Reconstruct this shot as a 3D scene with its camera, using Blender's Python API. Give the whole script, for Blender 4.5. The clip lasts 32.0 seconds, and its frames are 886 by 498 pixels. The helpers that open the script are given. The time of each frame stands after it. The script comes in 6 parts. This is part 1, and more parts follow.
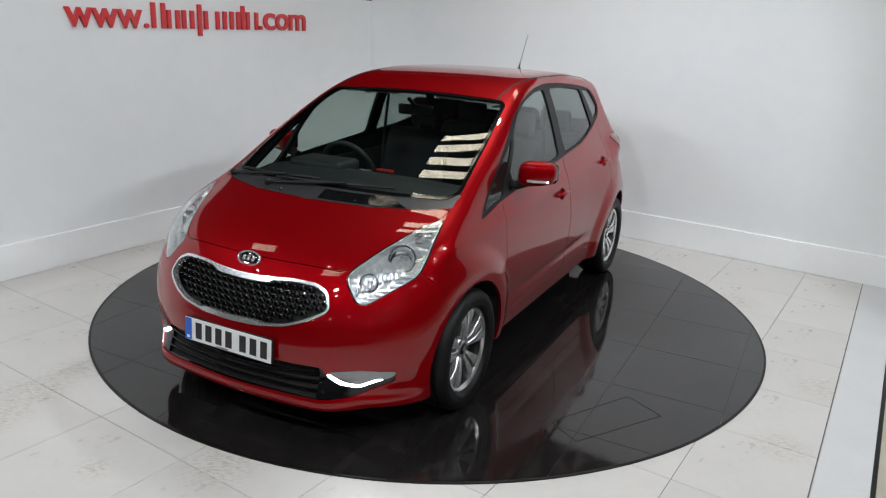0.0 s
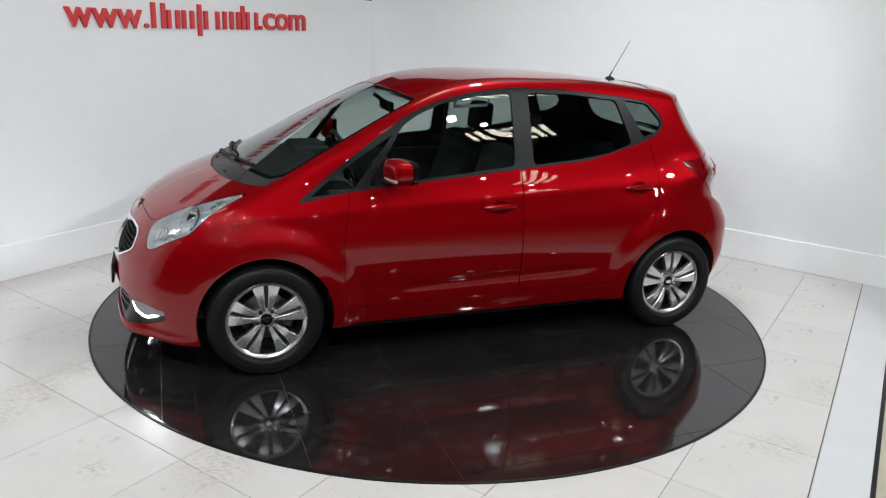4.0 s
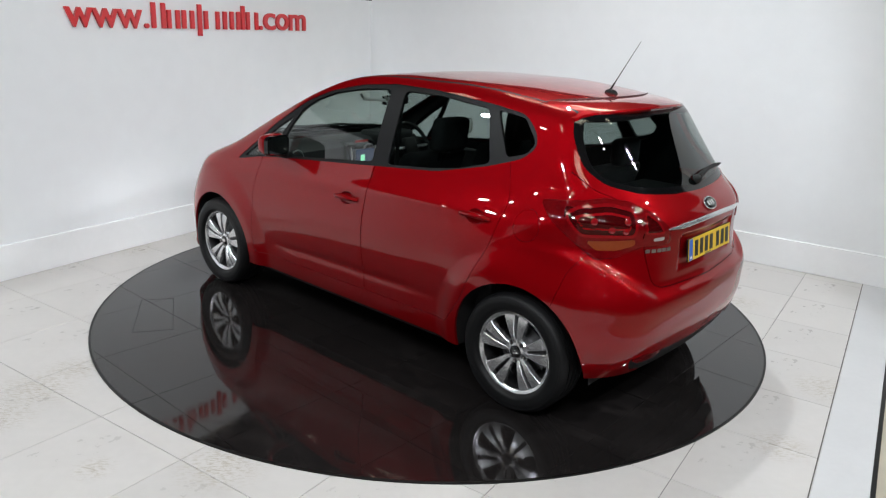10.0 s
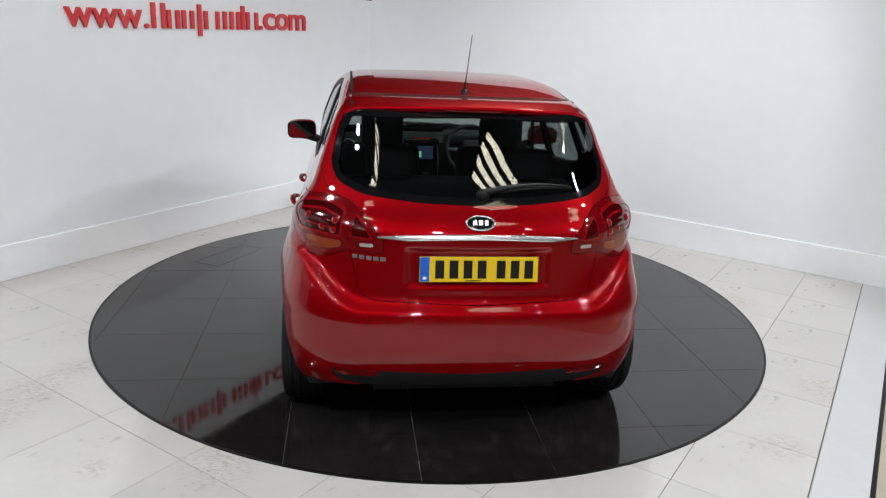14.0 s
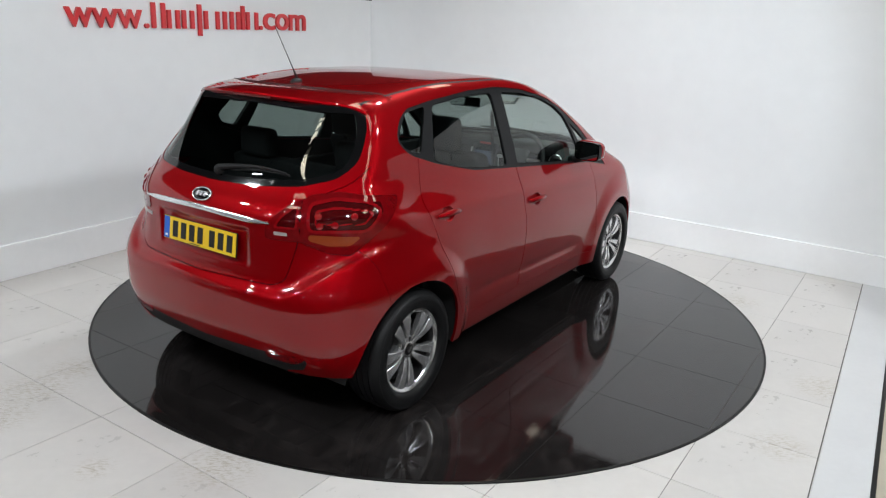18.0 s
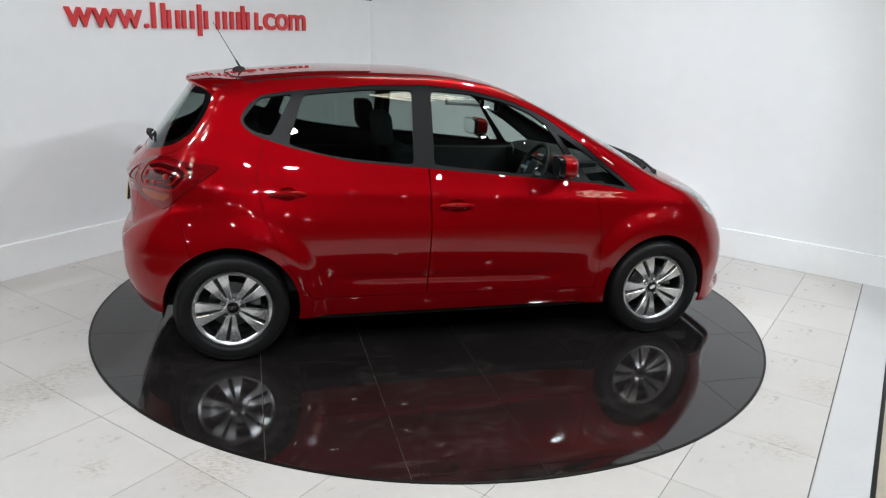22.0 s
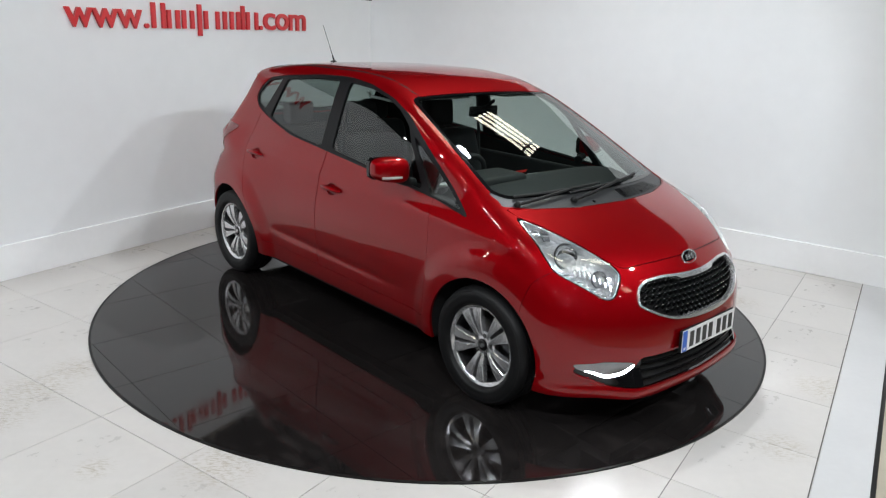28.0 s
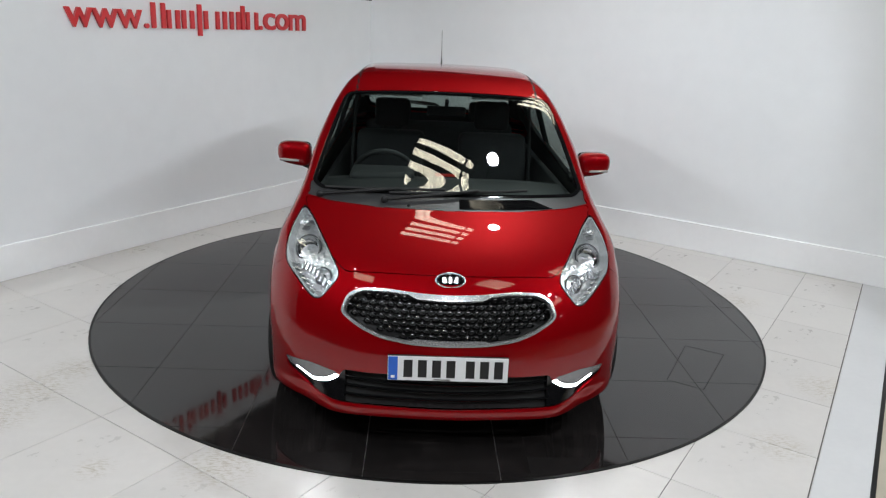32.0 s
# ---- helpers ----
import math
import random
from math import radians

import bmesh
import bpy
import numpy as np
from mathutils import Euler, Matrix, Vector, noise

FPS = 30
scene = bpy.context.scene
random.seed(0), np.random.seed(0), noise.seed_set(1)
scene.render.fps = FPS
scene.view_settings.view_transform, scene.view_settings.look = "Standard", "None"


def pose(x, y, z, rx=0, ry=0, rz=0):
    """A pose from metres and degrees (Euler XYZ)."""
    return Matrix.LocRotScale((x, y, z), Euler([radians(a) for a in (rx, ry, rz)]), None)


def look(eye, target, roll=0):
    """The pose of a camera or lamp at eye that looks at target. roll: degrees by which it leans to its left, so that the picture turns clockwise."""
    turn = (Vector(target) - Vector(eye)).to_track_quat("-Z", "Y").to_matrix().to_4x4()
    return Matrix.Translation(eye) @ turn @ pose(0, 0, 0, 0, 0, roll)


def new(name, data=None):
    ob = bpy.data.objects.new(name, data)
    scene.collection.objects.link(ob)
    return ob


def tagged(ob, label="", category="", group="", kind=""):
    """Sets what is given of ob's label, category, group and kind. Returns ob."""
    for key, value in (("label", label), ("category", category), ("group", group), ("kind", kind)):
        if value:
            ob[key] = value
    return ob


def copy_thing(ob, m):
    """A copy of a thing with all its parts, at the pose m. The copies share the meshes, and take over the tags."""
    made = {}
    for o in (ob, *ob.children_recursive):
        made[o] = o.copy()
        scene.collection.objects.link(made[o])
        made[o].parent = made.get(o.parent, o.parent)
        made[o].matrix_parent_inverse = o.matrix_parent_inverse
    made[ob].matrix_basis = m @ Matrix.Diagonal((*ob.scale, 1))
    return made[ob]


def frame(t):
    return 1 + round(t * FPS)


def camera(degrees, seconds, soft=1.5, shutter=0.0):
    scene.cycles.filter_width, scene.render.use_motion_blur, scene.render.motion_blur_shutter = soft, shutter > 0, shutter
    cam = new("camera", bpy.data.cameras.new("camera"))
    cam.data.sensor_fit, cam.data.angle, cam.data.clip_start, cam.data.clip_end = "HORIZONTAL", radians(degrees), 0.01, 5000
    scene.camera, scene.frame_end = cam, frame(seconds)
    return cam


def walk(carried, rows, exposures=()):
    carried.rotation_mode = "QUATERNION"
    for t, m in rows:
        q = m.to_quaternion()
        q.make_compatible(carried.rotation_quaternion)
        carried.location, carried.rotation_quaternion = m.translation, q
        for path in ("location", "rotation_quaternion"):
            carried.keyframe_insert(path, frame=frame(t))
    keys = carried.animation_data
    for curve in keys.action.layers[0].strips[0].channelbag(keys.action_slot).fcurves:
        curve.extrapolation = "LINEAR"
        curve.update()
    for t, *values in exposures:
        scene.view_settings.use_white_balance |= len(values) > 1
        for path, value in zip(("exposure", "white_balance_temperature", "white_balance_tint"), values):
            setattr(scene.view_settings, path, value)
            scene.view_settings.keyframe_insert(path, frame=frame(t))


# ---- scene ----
# One showroom bay: a static camera, a turning display disc and the hatchback on it.
EYE = Vector((0.0, -4.9228, 1.8638))
AIM = Vector((0.0131, 0.9568, -0.2902))
cam = camera(62.38, 32.0, soft=1.25)
VIEW = look(EYE, EYE + AIM, 2.557)
walk(cam, [(0.0, VIEW), (32.0, VIEW)], exposures=[(0.0, -0.14), (2.1, -0.18), (2.9, 0.09), (29.0, 0.09), (30.3, 0.17), (31.2, 0.17), (32.0, -0.06)])

# ---------------------------------------------------------------- world and lights
FLOOR_Z = -0.006
CEILING_Z = 4.6
world = bpy.data.worlds.new("world")
scene.world = world
world.use_nodes = True
world.node_tree.nodes["Background"].inputs[0].default_value = (0.7, 0.8, 1.0, 1)
world.node_tree.nodes["Background"].inputs[1].default_value = 0.05


# ---------------------------------------------------------------- materials
def bsdf_of(m):
    return m.node_tree.nodes["Principled BSDF"]


def material(name, color, rough=0.5, metal=0.0, vary=0.0, scale=8.0, bump=0.0, bump_scale=60.0, coat=0.0, coat_rough=0.03,
             rough_vary=0.0, random_vary=0.0, specular=0.5, stretch=(1, 1, 1)):
    """A Principled material with two scales of colour variation, roughness variation and fine relief."""
    m = bpy.data.materials.new(name)
    m.use_nodes = True
    nt = m.node_tree
    b = bsdf_of(m)
    b.inputs["Base Color"].default_value = (*color, 1)
    b.inputs["Roughness"].default_value = rough
    b.inputs["Metallic"].default_value = metal
    b.inputs["Specular IOR Level"].default_value = specular
    b.inputs["Coat Weight"].default_value = coat
    b.inputs["Coat Roughness"].default_value = coat_rough
    co = nt.nodes.new("ShaderNodeTexCoord")
    mp = nt.nodes.new("ShaderNodeMapping")
    mp.inputs["Scale"].default_value = stretch
    nt.links.new(co.outputs["Object"], mp.inputs["Vector"])
    if vary or rough_vary or random_vary:
        n1 = nt.nodes.new("ShaderNodeTexNoise")
        n1.inputs["Scale"].default_value = scale
        n1.inputs["Detail"].default_value = 6
        n2 = nt.nodes.new("ShaderNodeTexNoise")
        n2.inputs["Scale"].default_value = scale * 9
        n2.inputs["Detail"].default_value = 3
        for n in (n1, n2):
            nt.links.new(mp.outputs["Vector"], n.inputs["Vector"])
        add = nt.nodes.new("ShaderNodeMath")
        add.operation = "MULTIPLY_ADD"
        nt.links.new(n2.outputs["Fac"], add.inputs[0])
        add.inputs[1].default_value = 0.5
        nt.links.new(n1.outputs["Fac"], add.inputs[2])
        hsv = nt.nodes.new("ShaderNodeHueSaturation")
        hsv.inputs["Color"].default_value = (*color, 1)
        rng = nt.nodes.new("ShaderNodeMapRange")
        rng.inputs["From Min"].default_value, rng.inputs["From Max"].default_value = 0.45, 1.05
        rng.inputs["To Min"].default_value, rng.inputs["To Max"].default_value = 1 - vary, 1 + vary
        nt.links.new(add.outputs[0], rng.inputs["Value"])
        value = rng.outputs["Result"]
        if random_vary:
            info = nt.nodes.new("ShaderNodeObjectInfo")
            r2 = nt.nodes.new("ShaderNodeMapRange")
            r2.inputs["To Min"].default_value, r2.inputs["To Max"].default_value = 1 - random_vary, 1 + random_vary
            nt.links.new(info.outputs["Random"], r2.inputs["Value"])
            mul = nt.nodes.new("ShaderNodeMath")
            mul.operation = "MULTIPLY"
            nt.links.new(value, mul.inputs[0])
            nt.links.new(r2.outputs["Result"], mul.inputs[1])
            value = mul.outputs[0]
        nt.links.new(value, hsv.inputs["Value"])
        nt.links.new(hsv.outputs["Color"], b.inputs["Base Color"])
        if rough_vary:
            r3 = nt.nodes.new("ShaderNodeMapRange")
            r3.inputs["From Min"].default_value, r3.inputs["From Max"].default_value = 0.45, 1.05
            r3.inputs["To Min"].default_value, r3.inputs["To Max"].default_value = max(0.0, rough - rough_vary), rough + rough_vary
            nt.links.new(add.outputs[0], r3.inputs["Value"])
            nt.links.new(r3.outputs["Result"], b.inputs["Roughness"])
    if bump:
        n3 = nt.nodes.new("ShaderNodeTexNoise")
        n3.inputs["Scale"].default_value = bump_scale
        n3.inputs["Detail"].default_value = 4
        nt.links.new(mp.outputs["Vector"], n3.inputs["Vector"])
        bp = nt.nodes.new("ShaderNodeBump")
        bp.inputs["Strength"].default_value = bump
        bp.inputs["Distance"].default_value = 0.004
        nt.links.new(n3.outputs["Fac"], bp.inputs["Height"])
        nt.links.new(bp.outputs["Normal"], b.inputs["Normal"])
    return m


def glowing(name, color, strength):
    m = bpy.data.materials.new(name)
    m.use_nodes = True
    b = bsdf_of(m)
    b.inputs["Base Color"].default_value = (*color, 1)
    b.inputs["Emission Color"].default_value = (*color, 1)
    b.inputs["Emission Strength"].default_value = strength
    return m


def glass(name, tint, rough=0.0):
    """Thin glazing: a mirror-like coat by Fresnel over a tinted clear sheet."""
    m = bpy.data.materials.new(name)
    m.use_nodes = True
    nt = m.node_tree
    nt.nodes.remove(bsdf_of(m))
    out = nt.nodes["Material Output"]
    tr = nt.nodes.new("ShaderNodeBsdfTransparent")
    tr.inputs["Color"].default_value = (*tint, 1)
    gl = nt.nodes.new("ShaderNodeBsdfGlossy")
    gl.inputs["Roughness"].default_value = rough
    gl.inputs["Color"].default_value = (0.95, 0.97, 0.97, 1)
    lw = nt.nodes.new("ShaderNodeLayerWeight")
    lw.inputs["Blend"].default_value = 0.5
    pw = nt.nodes.new("ShaderNodeMath")
    pw.operation = "POWER"
    pw.inputs[1].default_value = 5.0
    nt.links.new(lw.outputs["Facing"], pw.inputs[0])
    fr = nt.nodes.new("ShaderNodeMapRange")
    fr.inputs["To Min"].default_value, fr.inputs["To Max"].default_value = 0.085, 1.0
    nt.links.new(pw.outputs[0], fr.inputs["Value"])
    mx = nt.nodes.new("ShaderNodeMixShader")
    nt.links.new(fr.outputs[0], mx.inputs[0])
    nt.links.new(tr.outputs[0], mx.inputs[1])
    nt.links.new(gl.outputs[0], mx.inputs[2])
    nt.links.new(mx.outputs[0], out.inputs["Surface"])
    return m


M_WALL = material("white_wall_paint", (0.825, 0.838, 0.852), 0.42, vary=0.03, scale=0.8, bump=0.05, bump_scale=120)
M_SKIRT = material("white_gloss_skirting", (0.89, 0.895, 0.905), 0.22, vary=0.03, scale=2.0)
M_TILE = material("white_floor_tile", (0.585, 0.562, 0.540), 0.30, vary=0.05, scale=2.2, rough_vary=0.05, random_vary=0.025, specular=0.4)


def worn_tiles(m, spots):
    """Brownish scratches and chips in a few trodden places, broken up by streaky noise."""
    nt = m.node_tree
    b = bsdf_of(m)
    geo = nt.nodes.new("ShaderNodeNewGeometry")
    total = None
    for x, y, reach in spots:
        d = nt.nodes.new("ShaderNodeVectorMath")
        d.operation = "DISTANCE"
        d.inputs[1].default_value = (x, y, FLOOR_Z)
        nt.links.new(geo.outputs["Position"], d.inputs[0])
        r = nt.nodes.new("ShaderNodeMapRange")
        r.interpolation_type = "SMOOTHSTEP"
        r.inputs["From Min"].default_value, r.inputs["From Max"].default_value = 0.0, reach
        r.inputs["To Min"].default_value, r.inputs["To Max"].default_value = 1.0, 0.0
        nt.links.new(d.outputs["Value"], r.inputs["Value"])
        if total is None:
            total = r.outputs["Result"]
        else:
            mx = nt.nodes.new("ShaderNodeMath")
            mx.operation = "MAXIMUM"
            nt.links.new(total, mx.inputs[0])
            nt.links.new(r.outputs["Result"], mx.inputs[1])
            total = mx.outputs[0]
    mp = nt.nodes.new("ShaderNodeMapping")
    mp.inputs["Rotation"].default_value = (0, 0, radians(-34))
    mp.inputs["Scale"].default_value = (1, 2.6, 1)
    nt.links.new(geo.outputs["Position"], mp.inputs["Vector"])
    n = nt.nodes.new("ShaderNodeTexNoise")
    n.inputs["Scale"].default_value, n.inputs["Detail"].default_value, n.inputs["Roughness"].default_value = 34, 8, 0.75
    nt.links.new(mp.outputs["Vector"], n.inputs["Vector"])
    streak = nt.nodes.new("ShaderNodeMapRange")
    streak.inputs["From Min"].default_value, streak.inputs["From Max"].default_value = 0.48, 0.60
    nt.links.new(n.outputs["Fac"], streak.inputs["Value"])
    mask = nt.nodes.new("ShaderNodeMath")
    mask.operation = "MULTIPLY"
    nt.links.new(total, mask.inputs[0])
    nt.links.new(streak.outputs["Result"], mask.inputs[1])
    mix = nt.nodes.new("ShaderNodeMix")
    mix.data_type = "RGBA"
    old = b.inputs["Base Color"].links[0].from_socket
    nt.links.new(mask.outputs[0], mix.inputs["Factor"])
    nt.links.new(old, mix.inputs["A"])
    mix.inputs["B"].default_value = (0.40, 0.355, 0.285, 1)
    nt.links.new(mix.outputs["Result"], b.inputs["Base Color"])


worn_tiles(M_TILE, ((-2.02, -1.54, 0.30), (-1.93, -1.30, 0.22), (-0.89, -2.15, 0.26), (-1.41, -2.2, 0.12), (2.26, -1.19, 0.26), (-2.05, -1.80, 0.25), (1.71, -1.81, 0.2), (-2.5, 0.9, 0.3), (2.3, 0.2, 0.22)))
M_BOARD = material("white_threshold_board", (0.60, 0.60, 0.605), 0.30, vary=0.04, scale=3.0)
M_GROUT = material("grey_grout", (0.09, 0.085, 0.078), 0.8, vary=0.2, scale=6)
M_BLACKTILE = material("black_polished_tile", (0.012, 0.0104, 0.0102), 0.055, vary=0.3, scale=2.5, random_vary=0.08, specular=0.52)


def smear(m, color, amount, low, high, scale, rough_clean, rough_dirty, stretch):
    """Wiped dust: soft cloudy patches, broken by finer streaks, that lighten and dull the surface."""
    nt = m.node_tree
    b = bsdf_of(m)
    co = nt.nodes.new("ShaderNodeTexCoord")
    mp = nt.nodes.new("ShaderNodeMapping")
    mp.inputs["Scale"].default_value = stretch
    nt.links.new(co.outputs["Object"], mp.inputs["Vector"])
    big = nt.nodes.new("ShaderNodeTexNoise")
    big.inputs["Scale"].default_value, big.inputs["Detail"].default_value, big.inputs["Distortion"].default_value = scale, 5, 0.3
    fine = nt.nodes.new("ShaderNodeTexNoise")
    fine.inputs["Scale"].default_value, fine.inputs["Detail"].default_value, fine.inputs["Distortion"].default_value = scale * 6, 7, 0.4
    for n in (big, fine):
        nt.links.new(mp.outputs["Vector"], n.inputs["Vector"])
    mul = nt.nodes.new("ShaderNodeMath")
    mul.operation = "MULTIPLY"
    nt.links.new(big.outputs["Fac"], mul.inputs[0])
    nt.links.new(fine.outputs["Fac"], mul.inputs[1])
    r = nt.nodes.new("ShaderNodeMapRange")
    r.inputs["From Min"].default_value, r.inputs["From Max"].default_value = low, high
    r.inputs["To Max"].default_value = amount
    nt.links.new(mul.outputs[0], r.inputs["Value"])
    mix = nt.nodes.new("ShaderNodeMix")
    mix.data_type = "RGBA"
    old = b.inputs["Base Color"].links[0].from_socket
    nt.links.new(r.outputs["Result"], mix.inputs["Factor"])
    nt.links.new(old, mix.inputs["A"])
    mix.inputs["B"].default_value = (*color, 1)
    nt.links.new(mix.outputs["Result"], b.inputs["Base Color"])
    rr = nt.nodes.new("ShaderNodeMapRange")
    rr.inputs["From Min"].default_value, rr.inputs["From Max"].default_value = low * 0.8, high
    rr.inputs["To Min"].default_value, rr.inputs["To Max"].default_value = rough_clean, rough_dirty
    nt.links.new(mul.outputs[0], rr.inputs["Value"])
    nt.links.new(rr.outputs["Result"], b.inputs["Roughness"])


smear(M_BLACKTILE, (0.11, 0.093, 0.088), 0.16, 0.25, 0.46, 1.9, 0.045, 0.11, (1, 1.6, 1))
M_BLACKGROUT = material("grey_brown_grout", (0.23, 0.215, 0.205), 0.7, vary=0.35, scale=5)
M_RIM_EDGE = material("black_steel_edge", (0.01, 0.01, 0.01), 0.4, 0.6, vary=0.2)
M_CEILING = material("dark_hall_ceiling", (0.045, 0.045, 0.047), 0.8, vary=0.2, scale=0.7)
M_HALL = material("hall_wall_panel", (0.05, 0.05, 0.052), 0.7, vary=0.1, scale=0.6)
M_HALLDARK = material("dark_hall_floor", (0.07, 0.065, 0.06), 0.5, vary=0.15, scale=1.2)
M_HALLFLOOR = material("beige_hall_floor", (0.42, 0.38, 0.30), 0.3, vary=0.1, scale=1.5)
M_REDSIGN = material("red_acrylic_sign", (0.62, 0.02, 0.025), 0.3, vary=0.05, coat=0.4)
M_PAINT = material("red_metallic_car_paint", (0.262, 0.0008, 0.0034), 0.46, 0.50, vary=0.05, scale=220, coat=1.0, coat_rough=0.004, specular=0.12)
bsdf_of(M_PAINT).inputs["Coat IOR"].default_value = 1.5
bsdf_of(M_PAINT).inputs["Specular Tint"].default_value = (1.0, 0.04, 0.05, 1)
M_BLACKPL = material("black_textured_plastic", (0.010, 0.010, 0.0105), 0.55, vary=0.15, scale=30, bump=0.2, bump_scale=400, specular=0.28)
M_GLOSSBLK = material("black_gloss_trim", (0.005, 0.005, 0.0055), 0.07, vary=0.1)
M_SCUTTLE = material("grey_black_scuttle_plastic", (0.030, 0.031, 0.033), 0.42, vary=0.12, scale=30, bump=0.15, bump_scale=400)
M_INTAKE = material("deep_black_intake", (0.006, 0.006, 0.0065), 0.5, vary=0.1)
M_PILLAR = material("satin_black_pillar", (0.007, 0.0072, 0.008), 0.42, vary=0.12, scale=30, specular=0.22)
M_CHROME = material("chrome", (0.78, 0.78, 0.79), 0.10, 1.0, vary=0.04)
M_BRIGHT = material("bright_trim_metal", (0.84, 0.84, 0.85), 0.22, 0.8, vary=0.03)
M_TRAY = material("dull_lamp_tray", (0.30, 0.30, 0.31), 0.25, 0.7, vary=0.1, scale=40)
M_SATIN = material("satin_silver", (0.62, 0.62, 0.63), 0.28, 1.0, vary=0.06)
M_BOWL = material("bright_lamp_bowl", (0.74, 0.745, 0.75), 0.2, 0.6, vary=0.2, scale=45)


def faceted(m, scale, depth):
    """Crystal-cut relief, as in a lamp's reflector."""
    nt = m.node_tree
    co = nt.nodes.new("ShaderNodeTexCoord")
    v = nt.nodes.new("ShaderNodeTexVoronoi")
    v.inputs["Scale"].default_value = scale
    bp = nt.nodes.new("ShaderNodeBump")
    bp.inputs["Strength"].default_value, bp.inputs["Distance"].default_value = 1.0, depth
    nt.links.new(co.outputs["Object"], v.inputs["Vector"])
    nt.links.new(v.outputs["Distance"], bp.inputs["Height"])
    nt.links.new(bp.outputs["Normal"], bsdf_of(m).inputs["Normal"])


faceted(M_BOWL, 46, 0.0035)
M_ALLOY = material("machined_alloy", (0.76, 0.76, 0.77), 0.24, 0.85, vary=0.05, scale=30)
M_DARKALLOY = material("dark_painted_alloy", (0.014, 0.014, 0.015), 0.35, 0.3, vary=0.1)
M_TYRE = material("tyre_rubber", (0.0055, 0.0055, 0.006), 0.5, vary=0.2, scale=14, bump=0.15, bump_scale=120, specular=0.28)
M_STEEL = material("brake_steel", (0.16, 0.16, 0.165), 0.35, 1.0, vary=0.15, scale=20)
M_LINER = material("dark_inner_liner", (0.012, 0.012, 0.012), 0.9, vary=0.2)
M_INTERIOR = material("dark_cabin_plastic", (0.022, 0.022, 0.024), 0.6, vary=0.15, scale=20, bump=0.1, bump_scale=300)
M_FABRIC = material("black_seat_cloth", (0.016, 0.016, 0.018), 0.95, vary=0.3, scale=40, bump=0.3, bump_scale=500)
M_GREYFAB = material("light_grey_headlining", (0.40, 0.40, 0.39), 0.95, vary=0.06, scale=30)
M_GLASS = glass("clear_green_glass", (0.68, 0.75, 0.72))
M_GLASSR = glass("dark_privacy_glass", (0.42, 0.48, 0.46))
M_LENS = glass("clear_lamp_lens", (0.93, 0.95, 0.96))
M_MIRROR = material("mirror_glass", (0.85, 0.87, 0.88), 0.02, 1.0)
M_REDLENS = material("red_lamp_lens", (0.15, 0.0018, 0.0035), 0.05, vary=0.25, scale=30, coat=1.0)
M_AMBER = material("amber_lamp_lens", (0.26, 0.045, 0.012), 0.06, vary=0.1, coat=1.0)
M_CLEARLENS = material("white_reverse_lens", (0.42, 0.38, 0.36), 0.08, vary=0.1, coat=1.0)
M_PLATEW = material("white_plate", (0.78, 0.78, 0.78), 0.3, vary=0.03)
M_PLATEY = material("yellow_plate", (0.80, 0.52, 0.02), 0.3, vary=0.03)
M_PLATEBLUE = material("blue_plate_band", (0.02, 0.12, 0.55), 0.3, vary=0.05)
M_CHARBLK = material("black_plate_ink", (0.01, 0.01, 0.01), 0.35, vary=0.05)
M_DRL = glowing("running_lamp_glow", (0.92, 0.96, 1.0), 135.0)


# ---------------------------------------------------------------- mesh helpers
def mesh_object(name, verts, faces, mat, parent=None, label="", smooth=True, normals=None):
    me = bpy.data.meshes.new(name)
    me.from_pydata([tuple(v) for v in verts], [], [tuple(int(i) for i in f) for f in faces])
    me.materials.append(mat)
    if smooth:
        me.polygons.foreach_set("use_smooth", [True] * len(me.polygons))
    me.update()
    if normals is not None:
        me.normals_split_custom_set_from_vertices([tuple(n) for n in normals])
    ob = new(name, me)
    if parent is not None:
        ob.parent = parent
    if label:
        ob["label"] = label
    return ob


def part(name, bm, mat, parent=None, label="", smooth=False, at=None):
    """Links a bmesh as one mesh object under a thing or a part."""
    me = bpy.data.meshes.new(name)
    bm.normal_update()
    bm.to_mesh(me)
    bm.free()
    me.materials.append(mat)
    if smooth:
        me.polygons.foreach_set("use_smooth", [True] * len(me.polygons))
        me.set_sharp_from_angle(angle=radians(38))
    ob = new(name, me)
    if parent is not None:
        ob.parent = parent
    if at is not None:
        ob.matrix_basis = at
    if label:
        ob["label"] = label
    return ob


def add_box(bm, lo, hi, bevel=0.0, m=None):
    size = [h - l for l, h in zip(lo, hi)]
    mid = [(h + l) / 2 for l, h in zip(lo, hi)]
    r = bmesh.ops.create_cube(bm, size=1.0, matrix=(m or Matrix()) @ Matrix.Translation(mid) @ Matrix.Diagonal((*size, 1)))
    if bevel:
        edges = list({e for v in r["verts"] for e in v.link_edges})
        bmesh.ops.bevel(bm, geom=edges, offset=bevel, segments=2, affect="EDGES", profile=0.5)
    return bm


def box(lo, hi, bevel=0.0, m=None):
    return add_box(bmesh.new(), lo, hi, bevel, m)


def add_prism(bm, outline, z0, z1, m=None):
    """A closed 2D outline pushed from z0 to z1."""
    m = m or Matrix()
    low = [bm.verts.new(m @ Vector((x, y, z0))) for x, y in outline]
    top = [bm.verts.new(m @ Vector((x, y, z1))) for x, y in outline]
    n = len(outline)
    bm.faces.new(top)
    bm.faces.new(low[::-1])
    for i in range(n):
        bm.faces.new((low[i], low[(i + 1) % n], top[(i + 1) % n], top[i]))
    return bm


